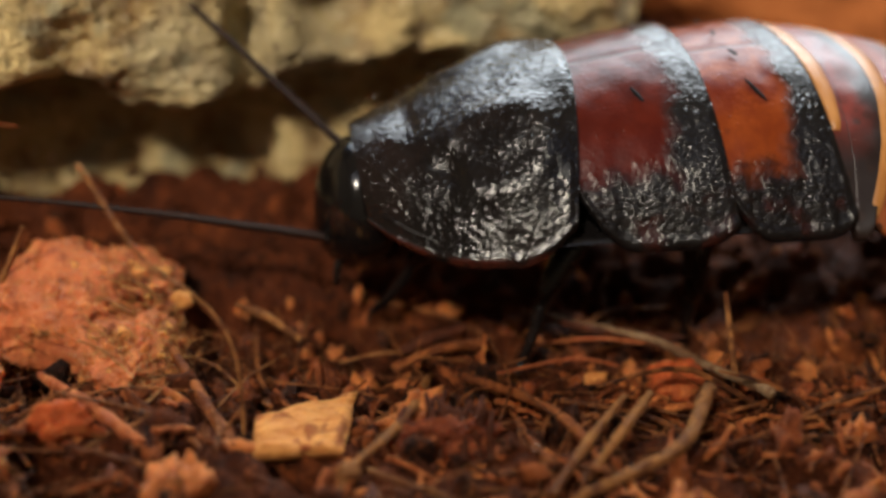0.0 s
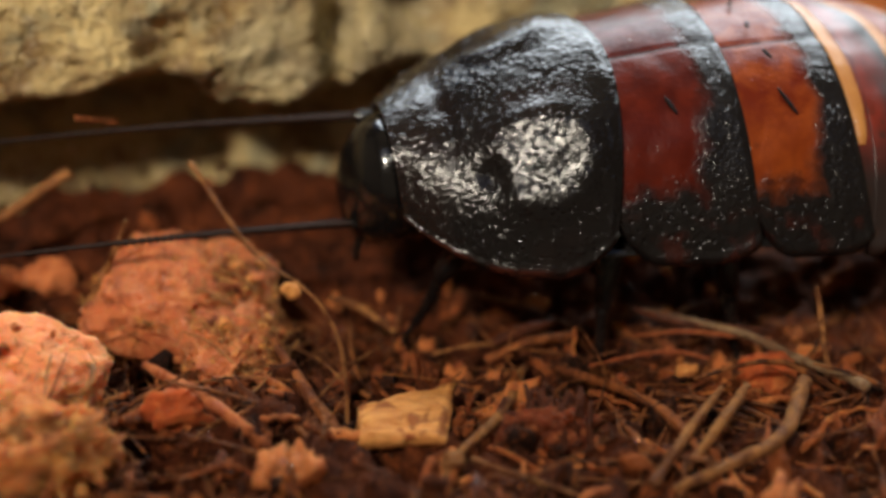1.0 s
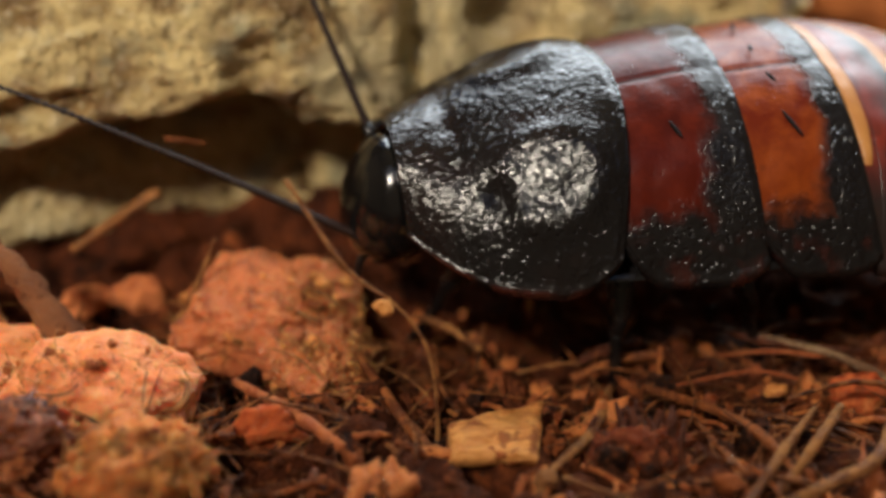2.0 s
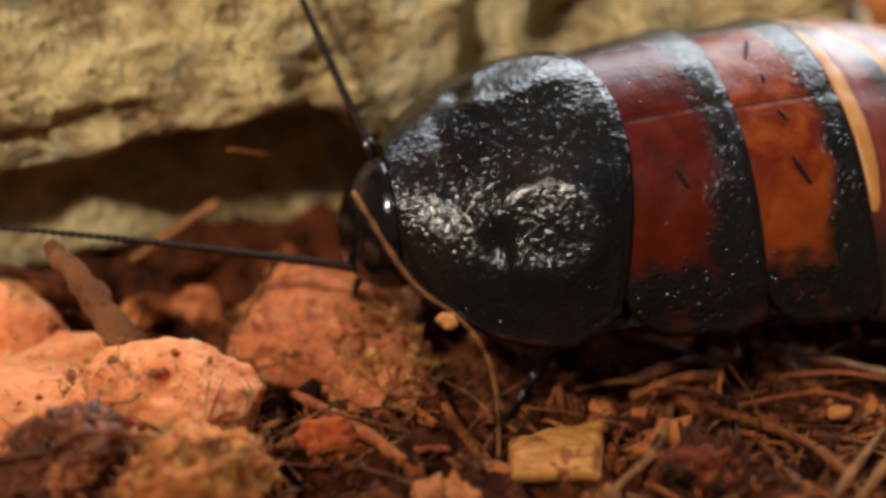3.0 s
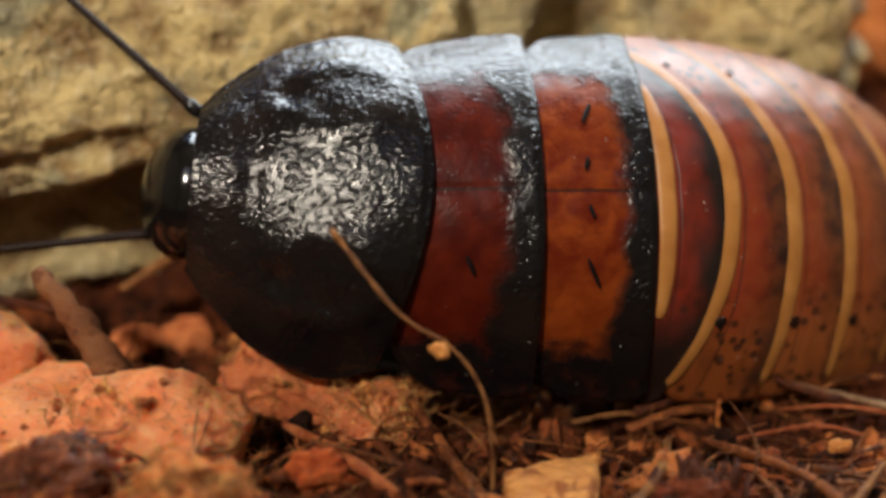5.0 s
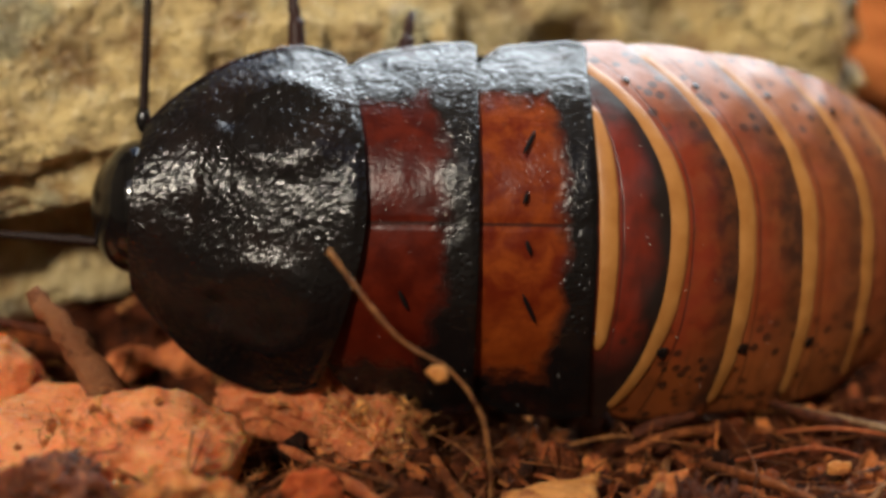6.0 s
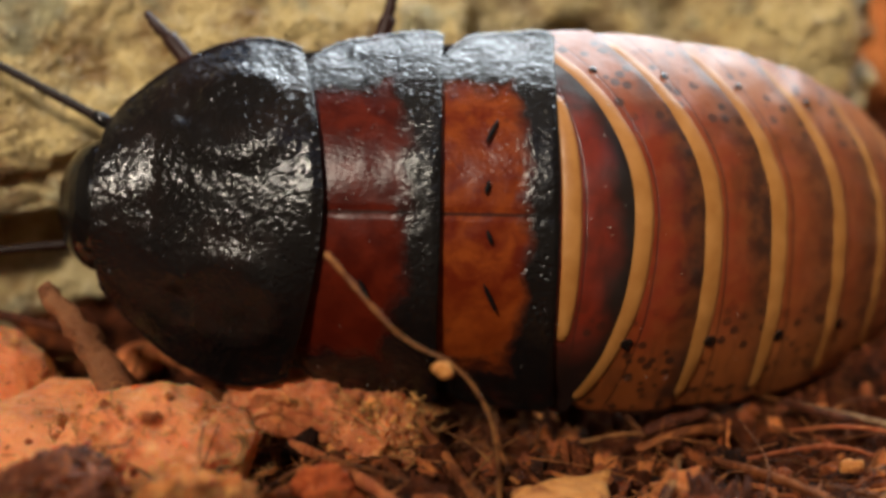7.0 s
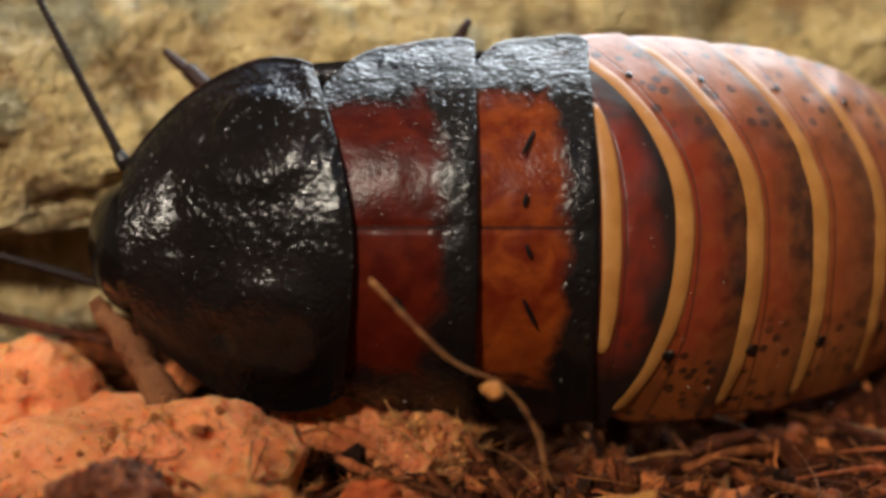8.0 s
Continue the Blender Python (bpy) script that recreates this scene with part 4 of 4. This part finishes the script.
def ring_shape(x, u):
    return wobble((x * 0.6, u * 9, 6), 0.55, 0.10, 2)


# the front edge of each ring of the abdomen: x on the midline, and how far it comes forward towards the open side and towards the log's side
RINGS = ((-7.3, -0.3, 1.6), (-11.6, 3.6, 7.4), (-16.4, 0.7, 7.2), (-21.4, -0.2, 6.3), (-26.6, -0.5, 5.6), (-31.0, -0.5, 4.0), (-34.6, -0.3, 2.5), (-37.4, 0.0, 1.0), (-39.5, 0.0, 0.0))


def ring_edge(k, shift=0.0):
    x, near, far = RINGS[k]
    return lambda u: x + shift + (far * u * u if u > 0 else near * abs(u) ** 2.1)


def band_edges(k):
    """Front and rear edge of the pale band of a ring; it thins out towards its ends."""
    front = ring_edge(k, 0.12)
    wide = (1.3, 1.75, 1.85, 1.8, 1.7, 1.5, 1.2, 0.9)[k]
    end = 0.62 if k == 0 else 0.97

    def rear(u):
        return front(u) - wide * (0.22 + 0.78 * math.sqrt(max(0.0, 1 - (abs(u) / end) ** 2.4)))
    return front, rear


def mark(x, u, length, way, wide=0.15):
    """Mesh points of a slender mark lying on the back, turned by way degrees from the body's length."""
    p, n = body_point(x, u), body_normal(x, u)
    along = Vector((math.cos(radians(way)), math.sin(radians(way)), 0))
    along = (along - n * along.dot(n)).normalized()
    side = n.cross(along)
    vs, fs = ball((length * 0.5, wide, 0.07), 2)
    return [(p + n * 0.22 + along * v.x + side * v.y + n * v.z) * MM for v in vs], fs


def build_cockroach():
    bug = new("cockroach")
    tagged(bug, "large black and red-brown banded hissing cockroach walking on soil", "cockroach")
    moving = {}
    # head with eyes and mouthparts
    vs, fs = ball((3.2, 4.5, 5.0), 4)
    vs = [Vector((v.x * (1 - 0.12 * (v.z / 4.4)), v.y * (1 - 0.25 * smooth01(-v.z / 4.4)), v.z)) + Vector((22.3, 0, -1.2)) for v in vs]
    head = part("head", mesh_from("head", [v * MM for v in vs], fs, HEAD), bug, "glossy black head")
    for side in (-1, 1):
        vs, fs = ball((0.9, 0.7, 1.5), 3)
        part("eye", mesh_from("eye", [(v + Vector((22.7, 3.3 * side, 0.2))) * MM for v in vs], fs, HEAD), head, "dark compound eye")
        vs, fs = tube(((23.2, 1.2 * side, -3.4), (24.3, 1.8 * side, -4.6), (24.6, 2.3 * side, -6.0)), (0.3, 0.28, 0.18), 8, 4)
        part("palp", mesh_from("palp", vs, fs, LEG), head)
    pronotum = part("pronotum", plate("pronotum", lambda u: 22.5 - 0.3 * u * u, lambda u: 8.0 + 2.1 * abs(u) ** 1.6, 0.0, 0.45, PRONOTUM, 240, 170, pronotum_shape, 0.45, (0.0, 0.10), curl=0.3), bug, "pitted glossy black neck shield")
    moving["head"], moving["pronotum"] = head, pronotum
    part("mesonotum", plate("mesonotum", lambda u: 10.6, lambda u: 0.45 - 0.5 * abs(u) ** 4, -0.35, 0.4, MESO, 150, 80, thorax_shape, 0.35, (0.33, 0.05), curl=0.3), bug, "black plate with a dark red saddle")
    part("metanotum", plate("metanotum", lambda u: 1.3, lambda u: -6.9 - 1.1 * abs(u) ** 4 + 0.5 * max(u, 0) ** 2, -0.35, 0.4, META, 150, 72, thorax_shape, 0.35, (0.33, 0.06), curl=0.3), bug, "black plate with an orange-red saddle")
    for k in range(8):
        corner = (0.20, 0.02) if k == 0 else (0.13, 0.0) if k == 1 else (0.03, 0.02)
        ring = part("tergite", plate("tergite", ring_edge(k, 0.5), ring_edge(k + 1, -0.5), -0.05, 0.12, TERGITES[min(k, 3)], 100, 26, ring_shape, 0.35, corner, rim=0.05, curl=0.3), bug)
        front, rear = band_edges(k)
        part("pale_band", plate("pale_band", front, rear, 0.02, 0.05, BAND, 100, 10, ring_shape, 0.3, reach=0.60 if k == 0 else 0.93, rim=-0.10, arch=0.11), ring, "smooth ochre band")
        if k in (1, 2, 3, 4):
            for u in (-0.61, 0.74):
                x = ring_edge(k)(u) - (1.6 if u < 0 else 2.0)
                p, n = body_point(x, u), body_normal(x, u)
                turn = n.to_track_quat("Z", "Y").to_matrix()
                vs, fs = ball((0.42, 0.5, 0.05) if u < 0 else (0.26, 0.32, 0.05), 2)
                part("spiracle", mesh_from("spiracle", [(turn @ Vector((v.x * (1 + 0.3 * math.sin(v.y * 5)), v.y, v.z)) + p + n * 0.10) * MM for v in vs], fs, CHITIN), ring, "black spot")
    # slender dark marks on the saddles
    for x, u, length, way in ((-2.8, -0.40, 2.3, 114), (-2.7, 0.40, 1.9, 66), (-2.6, -0.11, 1.0, 110), (-2.4, 0.13, 0.9, 75), (5.0, -0.38, 1.5, 112)):
        vs, fs = mark(x, u, length, way)
        part("scratch", mesh_from("scratch", vs, fs, MARK), bug, "slender black mark")
    # pale dust on the shell
    verts, faces = [], []
    for k in range(70):
        x, u = random.uniform(-20, 21), random.uniform(-0.9, 0.7)
        vs, fs = ball([random.uniform(0.02, 0.06), random.uniform(0.02, 0.06), 0.03], 1)
        p = body_point(x, u) + body_normal(x, u) * 0.32
        base = len(verts)
        verts += [(v + p) * MM for v in vs]
        faces += [tuple(base + i for i in f) for f in fs]
    part("dust", mesh_from("dust", verts, faces, DUST), bug, "scattered pale dust specks")
    # underside
    outer, inner, uv = [], [], []
    for i in range(41):
        x = 21.5 - 59.0 * i / 40
        w, h, g = profile(x)
        g -= 0.019 * max(0.0, -12.0 - x) ** 2
        ro, ri, ru = [], [], []
        for j in range(25):
            u = 2 * j / 24 - 1
            d = 3.6 * math.sqrt(max(0.02, math.sin(math.pi * min(max((i + 1) / 42, 0.02), 0.98))))
            ro.append(Vector((x, -u * w * 0.92, g + 0.3)))
            ri.append(Vector((x, -u * w * 0.92, g + 0.25 - d * (1 - abs(u) ** 3))))
            ru.append((u, x))
        outer.append(ro)
        inner.append(ri)
        uv.append(ru)
    part("underside", closed_sheet("underside", outer, inner, LEG, uv), bug)
    # antennae
    for name, side in (("antenna", 1), ("antenna", -1)):
        pts = [(0, 0, 0), (6, 0, 0.25), (14, 0, 0.5), (26, 0, 0.3), (40, 0, -0.9)]
        vs, fs = tube(pts, (0.34, 0.28, 0.22, 0.15, 0.08), 8, 40, 0.30)
        feeler = part(name, mesh_from(name, vs, fs, FEELER), bug, "thin dark ringed feeler")
        moving["near_antenna" if side > 0 else "far_antenna"] = feeler
        vs, fs = ball((0.9, 0.5, 0.5), 3)
        part("scape", mesh_from("scape", [(v + Vector((0.2, 0, 0))) * MM for v in vs], fs, LEG), feeler)
    # legs: a femur with tibia, spines and tarsus, along the leg's own x axis
    for x, spread_out in ((15.0, 0.30), (7.0, 0.0), (0.0, -0.35)):
        for side in (1, -1):
            vs, fs = tube(((0, 0, 0), (2.2, 0, 0.5), (5.2, 0, 0.3), (6.6, 0, -0.2)), (0.7, 1.05, 0.8, 0.5), 10, 5)
            skin = LEG if side > 0 else FARLEG
            leg = part("leg", mesh_from("leg", vs, fs, skin), bug, "spiny black leg" if side > 0 else "spiny dark brown leg")
            vs, fs = tube(((6.4, 0, -0.1), (8.6, 0.2, -1.0), (10.6, 0.3, -1.6)), [w * (1.0 if side > 0 else 1.5) for w in (0.5, 0.42, 0.38)], 8, 4)
            for k in range(5):
                p = Vector((7.0 + k * 0.75, 0.1, -0.5 - k * 0.26))
                sv, sf = tube((p, p + Vector((0.6, 0.55 * (-1) ** k, -0.5))), (0.14, 0.03), 5, 2)
                o = len(vs)
                vs, fs = vs + sv, fs + [tuple(o + i for i in f) for f in sf]
            part("tibia", mesh_from("tibia", vs, fs, skin), leg)
            vs, fs = tube(((10.4, 0.3, -1.5), (11.6, 0.5, -1.7), (12.8, 0.6, -2.2)), [w * (1.0 if side > 0 else 1.5) for w in (0.3, 0.26, 0.16)], 7, 4, 0.12)
            part("tarsus", mesh_from("tarsus", vs, fs, skin), leg)
            moving["leg", x, side] = leg
    return bug, moving

build_ground()
build_sky_shield()
build_log()
build_litter()
STRAND, STRAND_TIP = build_strand()
BUG, MOVING = build_cockroach()
build_crumbs()
build_clods()
build_fibres()
build_flakes()

# ---------------------------------------------------------------- motion
# seconds, x, y, z in millimetres, roll, pitch, yaw of the body, nod and turn of the neck shield
BODY = [
    (0.0, 32.17, 4.00, 6.60, 0.4, 0.5, 184.5, 3.8, -1.2),
    (0.5, 28.94, 4.12, 6.70, -2.9, -0.9, 183.9, 4.6, 1.6),
    (1.0, 27.36, 4.77, 7.43, -13.2, -1.0, 187.6, 0.5, 2.3),
    (1.5, 24.08, 5.40, 6.92, -10.8, -1.7, 189.0, -1.8, 1.2),
    (3.0, 17.44, 4.44, 7.40, -24.1, -0.2, 191.4, -1.8, 0.6),
    (3.5, 13.46, 4.96, 7.70, -31.7, -0.8, 191.8, -1.8, 0.3),
    (4.0, 11.08, 5.42, 7.44, -38.7, -4.0, 189.4, -1.7, 0.1),
    (4.5, 8.37, 3.79, 6.94, -43.5, -3.7, 185.9, -3.5, -2.4),
    (5.0, 5.10, 4.42, 7.14, -48.4, -5.4, 186.6, -5.1, -4.4),
    (6.5, 0.57, 4.14, 8.33, -60.7, -2.5, 181.0, -4.7, -4.3),
    (7.0, -1.03, 4.32, 8.51, -59.3, -3.0, 181.7, -3.5, -1.5),
    (7.5, -1.14, 3.79, 8.82, -60.1, -3.5, 183.1, -2.2, 1.5),
    (8.0, -1.96, 2.80, 9.89, -61.5, -2.4, 183.9, -1.0, 4.7),
]
# seconds and direction in the body's space
FAR_ANTENNA = [
    (0.0, 0.66, -0.59, 0.47),
    (0.5, 0.97, -0.06, -0.22),
    (1.0, 0.97, -0.18, -0.17),
    (1.5, 0.35, -0.76, 0.54),
    (3.0, 0.29, -0.87, 0.40),
    (3.5, 0.65, -0.75, 0.14),
    (4.0, 0.48, -0.86, 0.15),
    (4.5, 0.48, -0.87, 0.10),
    (5.0, 0.74, -0.67, -0.06),
    (6.5, -0.30, -0.95, -0.06),
    (7.0, 0.89, -0.45, -0.11),
    (7.5, 0.57, -0.82, -0.09),
    (8.0, 0.46, -0.88, -0.09),
]
NEAR_ANTENNA = [
    (0.0, 0.97, -0.24, 0.07),
    (0.5, 0.99, -0.14, -0.06),
    (1.0, 0.98, -0.12, -0.15),
    (1.5, 0.81, -0.52, 0.27),
    (3.0, 0.96, -0.28, -0.02),
    (3.5, 0.90, -0.44, 0.02),
    (4.0, 0.98, -0.09, -0.15),
    (4.5, 0.99, -0.02, -0.13),
    (5.0, 0.98, 0.09, -0.17),
    (6.5, 0.99, -0.12, -0.05),
    (7.0, 0.99, 0.12, -0.06),
    (7.5, 1.00, 0.02, -0.08),
    (8.0, 0.96, -0.27, -0.06),
]
# the strand leans as the insect brushes past: seconds, degrees about x, y, z
STRAND_LEAN = [(0.0, 0, 0, 0), (1.5, -1, 0, -1), (3.5, -1.5, 0, -1.5), (5.0, -1.2, -1, -2.7), (6.5, 5.0, -0.6, -3.6), (7.0, 2.5, -2, -2), (7.5, 3.5, -2, -2), (8.0, 5.0, -0.4, 2.6)]
# degrees by which its tip is pushed aside
TIP_PUSH = [(0.0, 1), (1.5, 3), (3.5, 2.7), (4.0, 4.7), (5.0, 8.7), (6.5, 8.4), (7.0, 10.6), (7.5, 11), (8.0, 13)]
# where the legs on the log's side stand: leg and seconds, millimetres
FAR_FEET = {(0, 6.5): (-16.0, 9.5, 21.5), (0, 7.0): (-19.5, 9.5, 21.0), (0, 7.5): (-22.5, 9.5, 20.6), (0, 8.0): (-22.5, 9.5, 20.6),
            (1, 6.5): (-2.5, 10.5, 19.5), (1, 7.0): (-4.4, 10.5, 19.9), (1, 7.5): (-3.1, 10.5, 20.4), (1, 8.0): (-1.4, 10.5, 22.0)}
# where the legs on the open side stand
NEAR_FEET = {(0, 0.0): (10.2, 2.7, -3.0), (0, 0.5): (8.0, 1.0, -3.0), (0, 1.0): (6.1, -0.9, -3.0), (0, 1.5): (3.0, 1.0, -3.0), (0, 3.0): (-6.0, 2.5, -3.0), (0, 3.5): (-8.8, 3.2, -3.0),
             (1, 0.0): (18.9, -6.7, -3.0), (1, 0.5): (19.0, -6.8, -3.0), (1, 1.0): (19.2, -6.9, -3.0), (1, 1.5): (18.7, -6.0, -3.0), (1, 3.0): (3.0, -7.2, -2.5), (1, 3.5): (0.2, -7.5, -3.0), (1, 4.0): (0.5, -7.3, -3.0),
             (2, 0.0): (33.3, -2.9, -3.0), (2, 0.5): (31.5, -4.0, -3.0), (2, 1.0): (29.7, -5.0, -3.0), (2, 1.5): (27.9, -4.0, -3.0), (2, 3.5): (17.3, -2.4, -3.0)}
HINGE = Vector((7.4, 0, 1.0))


def bend(nod, turn):
    """The neck shield's turn about its hinge at the rear edge, in the body's space."""
    return pose(*(HINGE * MM)) @ pose(0, 0, 0, 0, nod, turn) @ pose(*(HINGE * -MM))


def motions():
    bodies, necks = [], []
    for t, x, y, z, roll, pitch, yaw, nod, turn in BODY:
        bodies.append((t, pose(x * MM, y * MM, z * MM, roll, pitch, yaw)))
        necks.append((t, bend(nod, turn)))
    walk(BUG, bodies)
    walk(MOVING["head"], necks)
    walk(MOVING["pronotum"], necks)
    for key, root_place, rows in (("far_antenna", (22.5, -5.5, 0.1), FAR_ANTENNA), ("near_antenna", (24.2, 2.6, -1.9), NEAR_ANTENNA)):
        keys = []
        for (t, neck), (_, dx, dy, dz) in zip(necks, rows):
            turn = Vector((dx, dy, dz)).to_track_quat("X", "Z").to_matrix().to_4x4()
            keys.append((t, Matrix.Translation(neck @ (Vector(root_place) * MM)) @ turn))
        walk(MOVING[key], keys)
    # the legs step: the foot stays behind while the body goes on, then swings forward
    for n, (x, lead) in enumerate(((15.0, -4.0), (7.0, -2.0), (0.0, -4.0))):
        for side in (1, -1):
            keys = []
            phase = 0.5 * ((n + (side > 0)) % 2)
            for (t, m), row in zip(bodies, BODY):
                tilt = row[4]
                hip = Vector((x - (3.0 if side < 0 and n == 0 else 0.0), 5.0 if side > 0 else -3.6, -1.6))
                where = (m @ (hip * MM)) / MM
                step = 3.0 * math.sin(2 * math.pi * (t / 1.9 + phase))
                lean = smooth01(-tilt / 60)
                if side > 0 and (n, t) in NEAR_FEET:
                    foot = Vector(NEAR_FEET[n, t])
                elif side > 0:
                    foot = Vector((where.x - lead - step, min(where.y - 6.5, -5.0) * (1 - lean) + (where.y + 3.0) * lean, -3.0))
                elif t >= 6.4 and (n, t) in FAR_FEET:
                    foot = Vector(FAR_FEET[n, t])
                else:
                    foot = Vector((where.x - lead * 1.5 - 3.0 * lean - step * 0.4, where.y + 4.5, -1.2 + lean * (where.z + 3.5)))
                way = m.to_3x3().inverted() @ (foot - where)
                way.normalize()
                turn = way.to_track_quat("X", "Z").to_matrix().to_4x4()
                keys.append((t, Matrix.Translation(hip * MM) @ turn))
            walk(MOVING["leg", x, side], keys)
    foot = STRAND.location.copy()
    walk(STRAND, [(t, Matrix.Translation(foot) @ pose(0, 0, 0, a, b, c)) for t, a, b, c in STRAND_LEAN])

    hinge = STRAND_TIP.location.copy()
    walk(STRAND_TIP, [(t, Matrix.Translation(hinge) @ Matrix.Rotation(radians(a), 4, Vector((0, -0.85, 0.52)))) for t, a in TIP_PUSH])


motions()
